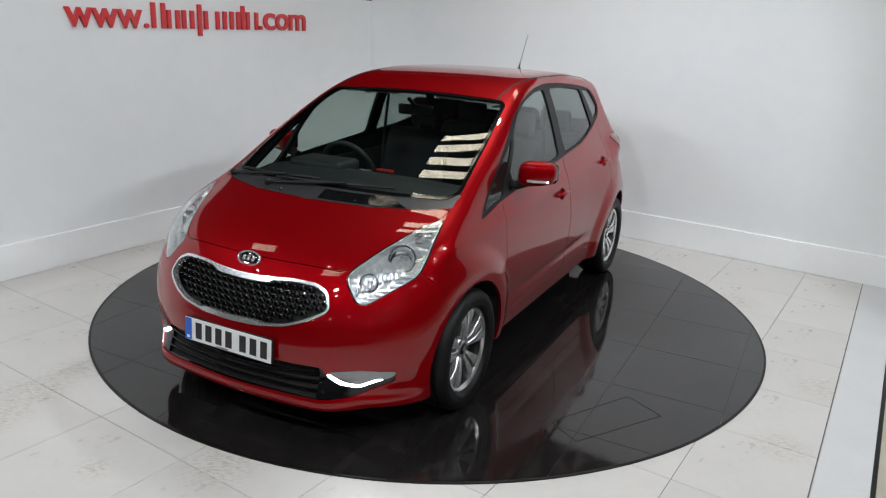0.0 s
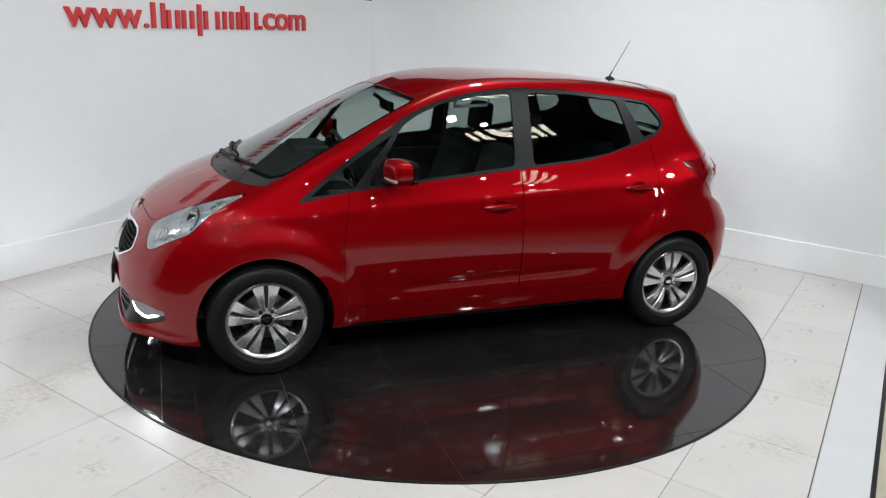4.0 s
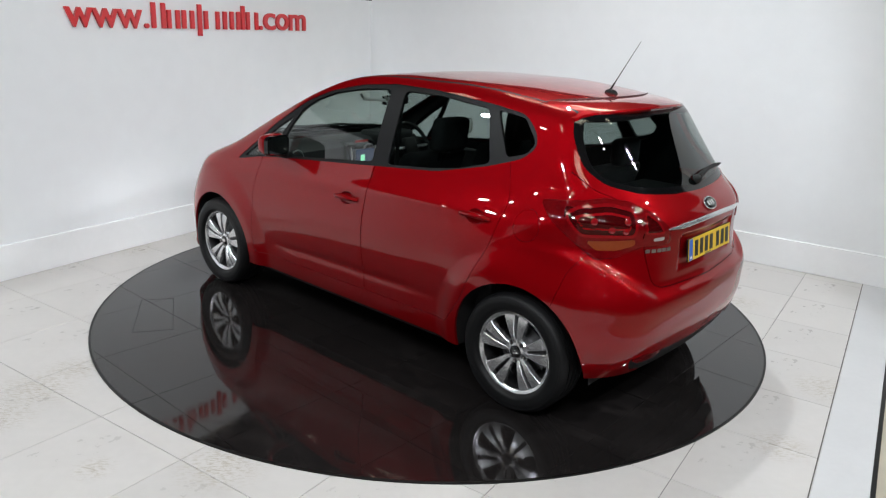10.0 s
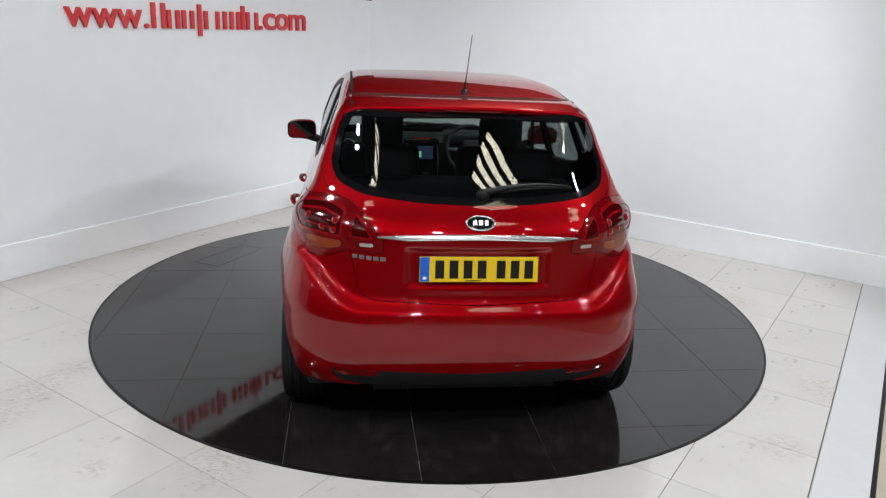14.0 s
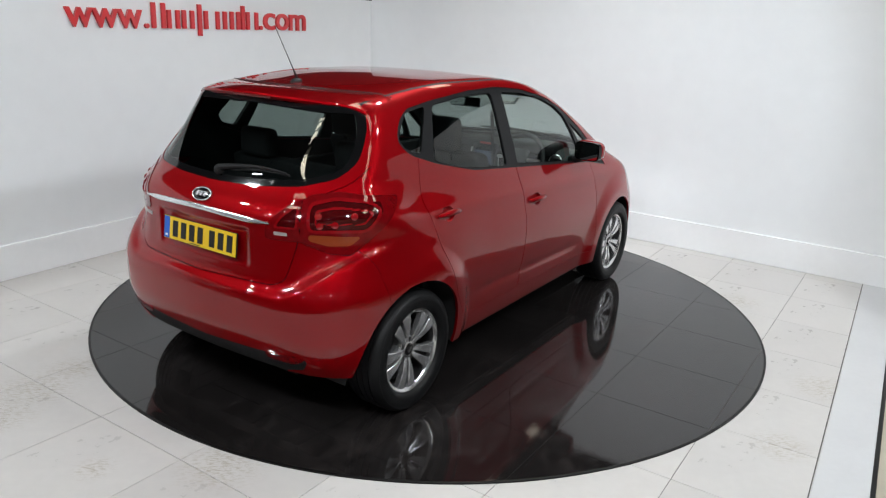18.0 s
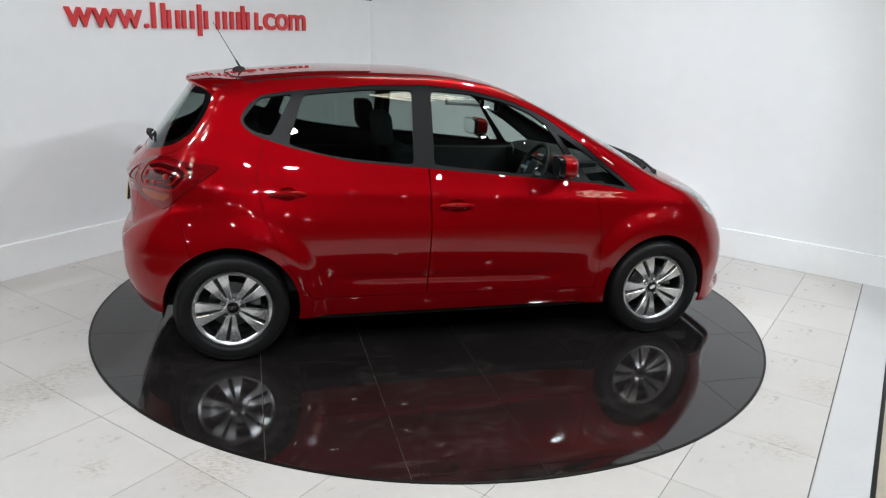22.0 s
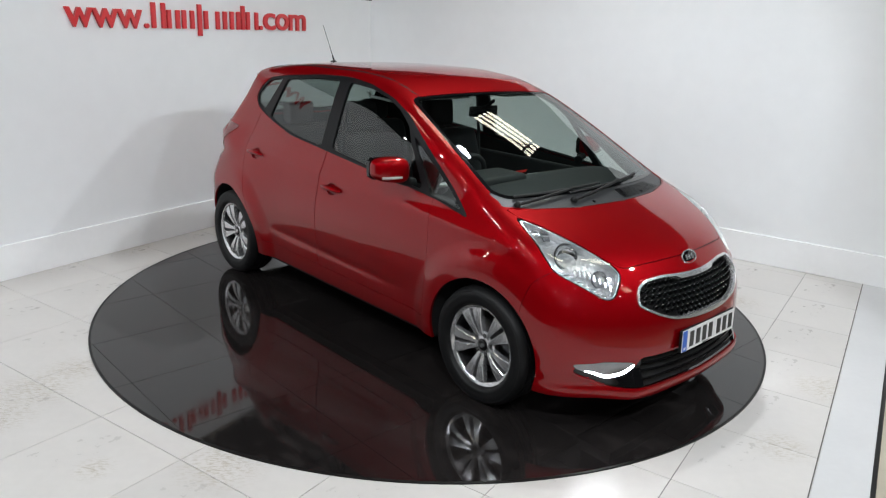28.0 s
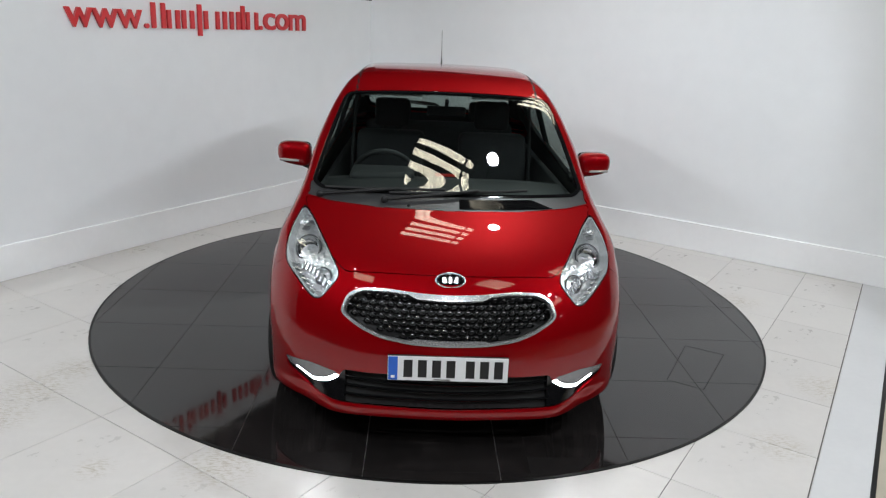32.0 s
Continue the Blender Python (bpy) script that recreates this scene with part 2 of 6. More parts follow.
def prism(outline, z0, z1, m=None):
    return add_prism(bmesh.new(), outline, z0, z1, m)


def add_lathe(bm, profile, n=48, m=None, closed=False):
    """Turns (radius, height) pairs round the z axis."""
    m = m or Matrix()
    rings = []
    for r, z in profile:
        rings.append([bm.verts.new(m @ Vector((r * math.cos(2 * math.pi * i / n), r * math.sin(2 * math.pi * i / n), z))) for i in range(n)])
    pairs = list(zip(rings, rings[1:])) + ([(rings[-1], rings[0])] if closed else [])
    for a, b in pairs:
        for i in range(n):
            bm.faces.new((a[i], a[(i + 1) % n], b[(i + 1) % n], b[i]))
    return bm


def lathe(profile, n=48, m=None, closed=False):
    return add_lathe(bmesh.new(), profile, n, m, closed)


def add_tube(bm, path, radius, n=8):
    """A round bar along a path; radius is a number or one for each point."""
    pts = [Vector(p) for p in path]
    rad = radius if isinstance(radius, (list, tuple)) else [radius] * len(pts)
    rings = []
    for i, p in enumerate(pts):
        d = (pts[min(i + 1, len(pts) - 1)] - pts[max(i - 1, 0)]).normalized()
        side = d.cross(Vector((0, 0, 1)))
        if side.length < 1e-3:
            side = Vector((1, 0, 0))
        side.normalize()
        up = side.cross(d)
        rings.append([bm.verts.new(p + rad[i] * (math.cos(2 * math.pi * k / n) * side + math.sin(2 * math.pi * k / n) * up)) for k in range(n)])
    for a, b in zip(rings, rings[1:]):
        for k in range(n):
            bm.faces.new((a[k], a[(k + 1) % n], b[(k + 1) % n], b[k]))
    bm.faces.new(rings[0][::-1])
    bm.faces.new(rings[-1])
    return bm


def tube(path, radius, n=8):
    return add_tube(bmesh.new(), path, radius, n)


# ---------------------------------------------------------------- the bay: walls, skirting, floor
CORNER = Vector((-0.812, 3.757, 0))
LEFT_DIR = Vector((math.cos(radians(58.87)), math.sin(radians(58.87)), 0))
RIGHT_DIR = Vector((math.cos(radians(-34.7)), math.sin(radians(-34.7)), 0))
LEFT_LEN, RIGHT_LEN = 7.5, 6.6
LEFT_H, RIGHT_H = 2.11, 2.46
SKIRT_H = 0.252


def frame_on(origin, along, out):
    """Axes with x along a wall, y out of it into the bay and z up."""
    m = Matrix((along, out, Vector((0, 0, 1)))).transposed().to_4x4()
    m.translation = origin
    return m


LEFT_OUT = Vector((LEFT_DIR.y, -LEFT_DIR.x, 0))
RIGHT_OUT = Vector((RIGHT_DIR.y, -RIGHT_DIR.x, 0))
M_LEFT = frame_on(CORNER, -LEFT_DIR, LEFT_OUT)
M_RIGHT = frame_on(CORNER, RIGHT_DIR, RIGHT_OUT)


def setting(name, bm, mat, label):
    return tagged(part(name, bm, mat), label, "", "", "structure")


def bay():
    tagged(setting("wall_left", box((-0.12, -0.12, FLOOR_Z), (LEFT_LEN, 0, LEFT_H), m=M_LEFT), M_WALL,
                   "smooth white painted partition wall carrying red sign letters"), category="wall")
    tagged(setting("wall_right", box((0.0, -0.12, FLOOR_Z), (RIGHT_LEN, 0, RIGHT_H), m=M_RIGHT), M_WALL,
                   "tall smooth white painted partition wall behind the turntable"), category="wall")
    tagged(setting("wall_cap", box((-0.12, -0.13, LEFT_H), (LEFT_LEN, 0.008, LEFT_H + 0.03), m=M_LEFT), M_GLOSSBLK,
                   "thin black capping strip along the wall top"), category="trim")
    for name, m, length in (("skirting_left", M_LEFT, LEFT_LEN), ("skirting_right", M_RIGHT, RIGHT_LEN)):
        bm = box((0.025, 0.0, FLOOR_Z), (length, 0.022, SKIRT_H), 0.006, m)
        tagged(setting(name, bm, M_SKIRT, "deep glossy white skirting board along the wall foot"), category="skirting")


def floor_tiles():
    ang = radians(56.0)
    e1 = Vector((math.cos(ang), math.sin(ang), 0))
    e2 = Vector((math.sin(ang), -math.cos(ang), 0))
    ground = setting("floor", box((-9, -9, FLOOR_Z - 0.2), (9, 9, FLOOR_Z - 0.0035)), M_GROUT, "white polished floor tiles with thin grey joints, lightly scuffed")
    tagged(ground, category="floor")
    half = 0.2985
    bm = prism([(-half, -half), (half, -half), (half, half), (-half, half)], -0.012, 0.0)
    bmesh.ops.bevel(bm, geom=[e for e in bm.edges if all(v.co.z > -0.001 for v in e.verts)], offset=0.0012, segments=1, affect="EDGES")
    me = bpy.data.meshes.new("tile")
    bm.to_mesh(me)
    bm.free()
    me.materials.append(M_TILE)
    for i in range(-9, 4):
        for j in range(-9, 8):
            c = e2 * (0.28 + 0.6 * i + 0.3 + 0.01) + e1 * (0.05 + 0.6 * j + 0.3)
            if c.length < 1.75 or c.length > 6.5:
                continue
            if c.dot(e1) < -3.45:
                continue
            if c.x * 0.844 - c.y * 0.536 > 2.95:
                continue
            if (c - CORNER).dot(LEFT_OUT) < -0.42 or (c - CORNER).dot(RIGHT_OUT) < -0.42:
                continue
            ob = new("tile", me)
            ob.parent = ground
            ob.matrix_basis = Matrix.LocRotScale((c.x, c.y, FLOOR_Z), Euler((0, 0, ang)), None)
    m = Matrix((e1, e2, Vector((0, 0, 1)))).transposed().to_4x4()
    tagged(setting("hall_floor_front", box((-9, -6, FLOOR_Z - 0.05), (-3.72, 2.58, FLOOR_Z - 0.001), 0, m), M_HALLDARK,
                   "dark floor of the hall before the bay"), category="floor")
    # white threshold board on the open side, its dark edge trim, and the hall floor past it
    tilt = radians(57.6)
    m = Matrix((Vector((math.cos(tilt), math.sin(tilt), 0)), Vector((math.sin(tilt), -math.cos(tilt), 0)), Vector((0, 0, 1)))).transposed().to_4x4()
    tagged(setting("threshold", box((-7, 2.591, FLOOR_Z - 0.05), (2.53, 2.812, FLOOR_Z + 0.004), 0.003, m), M_BOARD,
                   "white painted threshold board beside the tiled floor"), category="threshold")
    tagged(setting("threshold_joint", box((-7, 2.5835, FLOOR_Z - 0.05), (2.53, 2.589, FLOOR_Z + 0.001), 0, m), M_GROUT,
                   "dark open joint between tiles and threshold board"), category="joint")
    tagged(setting("threshold_trim", box((-7, 2.814, FLOOR_Z - 0.05), (2.53, 2.832, FLOOR_Z + 0.002), 0.002, m), M_RIM_EDGE,
                   "thin dark metal edge strip of the threshold"), category="trim")
    tagged(setting("hall_floor", box((-9, 2.834, FLOOR_Z - 0.05), (2.6, 9, FLOOR_Z - 0.002), 0, m), M_HALLFLOOR,
                   "beige tiled floor of the hall beyond"), category="floor")


def hall():
    """Plain walls and roof that close the place."""
    for name, lo, hi in (("hall_wall_south", (-9, -9.2, -0.2), (9, -9, CEILING_Z)), ("hall_wall_north", (-9, 9, -0.2), (9, 9.2, CEILING_Z)),
                         ("hall_wall_west", (-9.2, -9, -0.2), (-9, 9, CEILING_Z)), ("hall_wall_east", (9, -9, -0.2), (9.2, 9, CEILING_Z))):
        tagged(setting(name, box(lo, hi), M_HALL, "plain grey wall of the surrounding hall"), category="wall")
    tagged(setting("ceiling", box((-9.2, -9.2, CEILING_Z), (9.2, 9.2, CEILING_Z + 0.2)), M_CEILING, "dark roof of the hall with light strips"), category="ceiling")


bay()
floor_tiles()
hall()


# ---------------------------------------------------------------- sign letters and fittings on the long wall
def wall_sign():
    """Raised red letters; the firm's name between the dots is drawn as plain bars."""
    face = M_LEFT @ Matrix.Rotation(radians(180), 4, "Z")

    def letters(text, d0, d1, base, height):
        cu = bpy.data.curves.new("sign_letter", "FONT")
        cu.body, cu.extrude, cu.offset, cu.size = text, 0.011, 0.012, 1.0
        ob = bpy.data.objects.new("sign_letter", cu)
        scene.collection.objects.link(ob)
        me = bpy.data.meshes.new_from_object(ob.evaluated_get(bpy.context.evaluated_depsgraph_get()))
        bpy.data.objects.remove(ob)
        xs = [v.co.x for v in me.vertices]
        ys = [v.co.y for v in me.vertices]
        zs = [v.co.z for v in me.vertices]
        for v in me.vertices:
            d = d0 + (d1 - d0) * (v.co.x - min(xs)) / (max(xs) - min(xs))
            z = base + height * (v.co.y - min(ys)) / (max(ys) - min(ys))
            v.co = M_LEFT @ Vector((d, 0.004 + 0.022 * (v.co.z - min(zs)) / (max(zs) - min(zs)), z))
        me.flip_normals()
        me.materials.clear()
        me.materials.append(M_REDSIGN)
        tagged(new("sign_letter", me), f"red raised letter {text} on the white wall" if text != "." else "red raised full stop on the white wall", "sign letter", "sign letters on the wall")

    w = (3.694 - 3.053) / 3
    for k in range(3):
        letters("w", 3.694 - w * k + 0.004, 3.694 - w * (k + 1) - 0.006, 1.748, 0.142)
    letters(".", 3.028, 2.988, 1.752, 0.038)
    letters(".", 1.766, 1.728, 1.764, 0.036)
    for ch, d0, d1 in (("c", 1.711, 1.556), ("o", 1.546, 1.374), ("m", 1.360, 1.126)):
        letters(ch, d0, d1, 1.765, 0.152)
    # nine bars in place of the name: distance from the corner, then foot and head heights
    for d0, d1, z0, z1 in ((2.958, 2.822, 1.755, 1.953), (2.808, 2.680, 1.755, 1.902), (2.655, 2.530, 1.757, 1.905), (2.500, 2.440, 1.700, 1.958), (2.421, 2.250, 1.758, 1.908),
                           (2.231, 2.142, 1.759, 1.911), (2.126, 2.008, 1.760, 1.914), (1.992, 1.950, 1.761, 1.968), (1.930, 1.782, 1.762, 1.917)):
        stems = ((d0 - 0.040, d0), (d1, d1 + 0.040)) if d0 - d1 > 0.1 else (((d0 + d1) / 2 - 0.021, (d0 + d1) / 2 + 0.021),)
        for a, b in stems:
            ob = part("sign_bar", box((a, 0.004, z0), (b, 0.026, z1), 0.004, M_LEFT), M_REDSIGN)
            tagged(ob, "plain red raised bar of the wall sign", "sign bar", "bars of the wall sign")


def wall_clips():
    for d in (2.79, 2.57, 2.08):
        m = M_LEFT @ Matrix.Translation((d, -0.05, LEFT_H + 0.03))
        ob = tagged(part("wall_spotlight", box((-0.05, -0.04, 0.0), (0.05, 0.06, 0.05), 0.01, m), M_GLOSSBLK), "small black spotlight on the wall's top edge", "spotlight", "spotlights on the wall top")
        part("lamp_head", lathe([(0.001, 0.10), (0.035, 0.10), (0.042, 0.03), (0.042, -0.02), (0.001, -0.02)], 20, m @ Matrix.Translation((0, 0.05, 0.08)) @ Matrix.Rotation(radians(120), 4, "X")), M_GLOSSBLK, ob, "", True)


wall_sign()
wall_clips()


# ---------------------------------------------------------------- lamps of the hall
def speckled_glow(name, color, strength):
    """A lit prismatic diffuser: bright, with fine darker speckles."""
    m = glowing(name, color, strength)
    nt = m.node_tree
    co = nt.nodes.new("ShaderNodeTexCoord")
    n = nt.nodes.new("ShaderNodeTexNoise")
    n.inputs["Scale"].default_value, n.inputs["Detail"].default_value = 26, 5
    r = nt.nodes.new("ShaderNodeMapRange")
    r.inputs["From Min"].default_value, r.inputs["From Max"].default_value = 0.36, 0.62
    r.inputs["To Min"].default_value, r.inputs["To Max"].default_value = strength * 0.35, strength * 1.3
    nt.links.new(co.outputs["Object"], n.inputs["Vector"])
    nt.links.new(n.outputs["Fac"], r.inputs["Value"])
    nt.links.new(r.outputs["Result"], bsdf_of(m).inputs["Emission Strength"])
    return m


M_TUBE = speckled_glow("lit_diffuser", (1.0, 0.91, 0.72), 8.5)
M_FLOOD = glowing("flood_lamp_face", (0.92, 0.97, 1.0), 60.0)
LAMP_Z = 4.15


def ceiling_lights():
    """Four-bar luminaires under the roof, larger ones over the disc."""
    first = None
    # besides those mirrored in the car's glass, more are added unseen as ambient fill
    for x, y, turn in ((0.0, 0.25, -22), (1.72, 2.05, -22), (1.28, -3.15, -28), (2.9, -1.85, -28), (-1.85, -3.05, -28), (-3.2, -0.6, -28), (5.2, -4.2, -28)):
        size = 1.12 if first is None else 1.0 if y > 0 else 0.75
        at = pose(x, y, LAMP_Z, 0, 0, turn) @ Matrix.Diagonal((size, size, 1, 1))
        if first is None:
            first = part("ceiling_light", box((-0.46, -0.37, 0.03), (0.46, 0.37, 0.07), 0.01), M_GLOSSBLK, at=at)
            tagged(first, "dark ceiling luminaire with four lit diffuser bars", "ceiling light", "luminaires under the hall roof")
            for k in range(4):
                c = -0.267 + 0.178 * k
                part("diffuser_bar", box((-0.42, c - 0.045, 0.0), (0.295, c + 0.045, 0.032), 0.006), M_TUBE, first, "lit prismatic diffuser")
                part("end_bar", box((0.33, c - 0.045, 0.0), (0.42, c + 0.045, 0.032), 0.006), M_TUBE, first, "lit prismatic diffuser")
            for sx in (-0.3, 0.3):
                part("hanger", tube([(sx, 0, 0.07), (sx, 0, CEILING_Z - LAMP_Z)], 0.012, 8), M_GLOSSBLK, first)
        else:
            copy_thing(first, at)


def flood_lamps():
    # lamps away from the disc are added, unseen, to light walls and car
    for at, aim, watts, cone in (((4.2, -1.7, 4.0), (-0.25, 0.30, 0.6), 225, 76), ((3.7, -3.6, 4.0), (-0.4, 0.4, 0.6), 190, 84),
                                 ((0.85, 0.46, 4.05), (0.4, 0.0, 0.0), 205, 126),
                                 ((-4.4, -1.7, 4.0), (0.3, 0.3, 0.6), 125, 84), ((-4.1, -3.5, 4.0), (0.3, 0.3, 0.6), 130, 84),
                                 ((-1.75, -4.6, 4.0), (0.1, 1.0, 0.6), 185, 90), ((0.4, -5.4, 4.0), (0.2, 1.2, 0.6), 265, 90)):
        m = look(at, aim)
        ob = tagged(part("flood_lamp", lathe([(0.001, 0.16), (0.07, 0.16), (0.10, 0.05), (0.105, 0.005), (0.095, 0.005)], 28, None), M_GLOSSBLK, None, "", True, m), "black round flood lamp under the roof, placed out of view to light the bay", "flood lamp", "flood lamps")
        part("lamp_face", lathe([(0.001, 0.012), (0.094, 0.012)], 28), M_FLOOD, ob, "bright lamp face")
        inv = m.inverted()
        part("lamp_bracket", tube([(0, 0, 0.14), inv @ Vector((at[0], at[1], at[2] + 0.2)), inv @ Vector((at[0], at[1], CEILING_Z))], 0.018, 8), M_GLOSSBLK, ob)
        d = bpy.data.lights.new("flood_light", "SPOT")
        d.energy, d.spot_size, d.spot_blend, d.shadow_soft_size, d.color = watts, radians(cone), 0.75 if cone > 100 else 0.16, 0.075, (0.885, 0.945, 1.0)
        new("flood_light", d).matrix_basis = m @ Matrix.Translation((0, 0, -0.03))


def track_spots():
    """Small bright spotlights along rails behind the camera and beside the bay."""
    bulb = glowing("spot_bulb", (1.0, 0.97, 0.92), 80.0)
    first = None
    for x, y, z in ((-3.6, -8.2, 3.1), (-2.2, -8.2, 3.1), (-0.9, -8.2, 3.1), (0.6, -8.2, 3.1), (1.9, -8.2, 3.1), (3.4, -8.2, 3.1), (-6.6, -3.4, 3.1), (-6.6, -1.8, 3.1), (-6.6, 0.2, 3.1),
                    (6.8, -5.2, 3.1), (6.8, -3.6, 3.1), (6.8, -2.0, 3.1), (-2.9, -8.6, 2.2), (2.6, -8.6, 2.2), (0.2, -8.6, 2.2),
                    *((x + 0.7 * (row % 2), y, 4.25) for row, y in enumerate((-7.0, -5.6, -3.9, -2.4)) for x in (-5.2, -2.6, 2.2, 4.8))):
        m = look((x, y, z), (0, 0, 0.8))
        if first is None:
            first = part("track_spotlight", lathe([(0.001, 0.14), (0.045, 0.14), (0.052, 0.0), (0.046, 0.0)], 20), M_GLOSSBLK, None, "", True, m)
            tagged(first, "small black track spotlight, lit", "spotlight", "track spotlights")
            part("bulb_face", add_disc(0.045, 0.006), bulb, first, "bright lamp face")
            part("rail_stem", tube([(0, 0, 0.12), (0, 0, 0.3)], 0.01, 6), M_GLOSSBLK, first)
        else:
            copy_thing(first, m)
        rod = tube([(x, y, z + 0.05), (x, y, CEILING_Z)], 0.01, 6)
        tagged(part("lamp_rod", rod, M_GLOSSBLK), "thin black rod holding a spotlight", "rod", "rods of the track spotlights")


def add_disc(r, z):
    return lathe([(0.001, z), (r, z)], 20)


ceiling_lights()
flood_lamps()
track_spots()


# ---------------------------------------------------------------- the turning disc
DISC_R = 2.225


def clip_convex(poly, inside, cross):
    out = []
    for a, b in zip(poly, poly[1:] + poly[:1]):
        if inside(a):
            out.append(a)
        if inside(a) != inside(b):
            out.append(cross(a, b))
    return out


def turntable():
    top = bpy.data.objects.new("turntable", None)
    scene.collection.objects.link(top)
    tagged(top, "round black polished tiled turntable set in the white floor", "turntable")
    part("disc", lathe([(0.001, -0.004), (DISC_R - 0.012, -0.004), (DISC_R - 0.012, FLOOR_Z - 0.02)], 160), M_BLACKGROUT, top, "dark joints of the black disc", True)
    part("rim", lathe([(DISC_R - 0.012, -0.02), (DISC_R - 0.012, 0.001), (DISC_R, 0.001), (DISC_R, -0.02)], 160), M_RIM_EDGE, top, "thin black steel rim", True)
    rr = DISC_R - 0.0135
    circle = [(rr * math.cos(k * math.pi / 120), rr * math.sin(k * math.pi / 120)) for k in range(240)]
    g = 0.0014
    for i in range(-4, 4):
        for j in range(-4, 5):
            x0, y0 = 0.005 + 0.605 * i + g, -0.32 + 0.6 * j + g + 0.0
            x1, y1 = x0 + 0.605 - 2 * g, y0 + 0.6 - 2 * g
            poly = list(circle)
            for axis, limit, sign in ((0, x0, 1), (0, x1, -1), (1, y0, 1), (1, y1, -1)):
                def inside(p):
                    return (p[axis] - limit) * sign >= 0

                def cross(a, b):
                    f = (limit - a[axis]) / (b[axis] - a[axis])
                    return (a[0] + f * (b[0] - a[0]), a[1] + f * (b[1] - a[1]))
                poly = clip_convex(poly, inside, cross) if poly else poly
            if len(poly) < 3:
                continue
            clean = [p for k, p in enumerate(poly) if math.dist(p, poly[k - 1]) > 1e-4]
            if len(clean) >= 3:
                part("tile", prism(clean, -0.0045, 0.0), M_BLACKTILE, top)
    # the outline of a small lift-out cover let into the tiles
    corners = [Vector((0.71, 1.60, 0)), Vector((0.83, 1.80, 0)), Vector((1.30, 1.50, 0)), Vector((1.19, 1.33, 0))]
    cover = part("cover_joint", bmesh.new(), M_RIM_EDGE, top, "thin dark joint round a lift-out cover")
    bm = bmesh.new()
    for a, b in zip(corners, corners[1:] + corners[:1]):
        d = (b - a).normalized()
        side = Vector((-d.y, d.x, 0)) * 0.002
        quad = [a + side, b + side, b - side, a - side]
        add_prism(bm, [(p.x, p.y) for p in quad][::-1], -0.002, 0.0008)
    bm.to_mesh(cover.data)
    bm.free()
    return top


TABLE = turntable()


# ---------------------------------------------------------------- the car: a smooth shell, cut into panels
HALF_BASE = 1.3075
WHEEL_Z = 0.312
TRACK = 0.770


def curve(*knots, soft=0.0):
    """A smooth curve through (position, value) knots that does not overshoot; soft evens out its bends."""
    k = sorted(knots)
    xs, ys = np.array([p[0] for p in k], float), np.array([p[1] for p in k], float)
    h, d = np.diff(xs), np.diff(ys) / np.diff(xs)
    m = np.zeros(len(xs))
    m[0], m[-1] = d[0], d[-1]
    for i in range(1, len(xs) - 1):
        if d[i - 1] * d[i] > 0:
            w1, w2 = 2 * h[i] + h[i - 1], h[i] + 2 * h[i - 1]
            m[i] = (w1 + w2) / (w1 / d[i - 1] + w2 / d[i])
    grid = np.linspace(xs[0], xs[-1], 1600)
    i = np.clip(np.searchsorted(xs, grid) - 1, 0, len(h) - 1)
    t = (grid - xs[i]) / h[i]
    vals = ((1 + 2 * t) * (1 - t) ** 2 * ys[i] + t * (1 - t) ** 2 * h[i] * m[i] + t * t * (3 - 2 * t) * ys[i + 1] + t * t * (t - 1) * h[i] * m[i + 1])
    if soft:
        step = grid[1] - grid[0]
        n = int(3 * soft / step)
        kern = np.exp(-0.5 * (np.arange(-n, n + 1) * step / soft) ** 2)
        head = vals[0] + (np.arange(-n, 0)) * (vals[1] - vals[0])
        foot = vals[-1] + (np.arange(1, n + 1)) * (vals[-1] - vals[-2])
        vals = np.convolve(np.concatenate([head, vals, foot]), kern / kern.sum(), "valid")
    slope = np.gradient(vals, grid)

    def value(x):
        return np.interp(x, grid, vals)

    def steep(x):
        return np.interp(x, grid, slope)
    value.slope = steep
    return value


TOP = curve((2.4, 0.28), (2.05, 0.675), (1.97, 0.775), (1.90, 0.832), (1.8, 0.886), (1.7, 0.932), (1.6, 0.972), (1.5, 1.008), (1.38, 1.058), (1.16, 1.170),
            (0.84, 1.328), (0.46, 1.488), (0.19, 1.566), (-0.22, 1.601), (-0.63, 1.600), (-1.2, 1.562), (-1.5, 1.522), (-1.7, 1.485), (-2.3, 1.30), soft=0.062)
NOSE = curve((0.10, 1.98), (0.165, 2.050), (0.20, 2.082), (0.235, 2.086), (0.262, 2.074), (0.33, 2.074), (0.45, 2.084), (0.56, 2.074), (0.66, 2.038), (0.72, 2.005), (0.78, 1.965), (0.83, 1.93),
             (0.95, 1.84), (1.3, 1.55), (1.8, 1.2), soft=0.012)
TAIL = curve((0.10, -1.66), (0.25, -1.82), (0.38, -1.90), (0.50, -1.932), (0.61, -1.936), (0.668, -1.932), (0.700, -1.900), (0.735, -1.885), (0.90, -1.888), (1.0, -1.890), (1.06, -1.858),
             (1.11, -1.806), (1.186, -1.750), (1.30, -1.665), (1.50, -1.517), (1.6, -1.44), (1.8, -1.29), soft=0.009)
SWEEP_F = curve((-0.3, 0.028), (0, 0), (0.3, 0.028), (0.4, 0.054), (0.5, 0.095), (0.6, 0.15), (0.72, 0.232), (0.80, 0.325), (0.85, 0.41), (0.88, 0.50), (0.905, 0.72), (1.1, 2.6), soft=0.022)
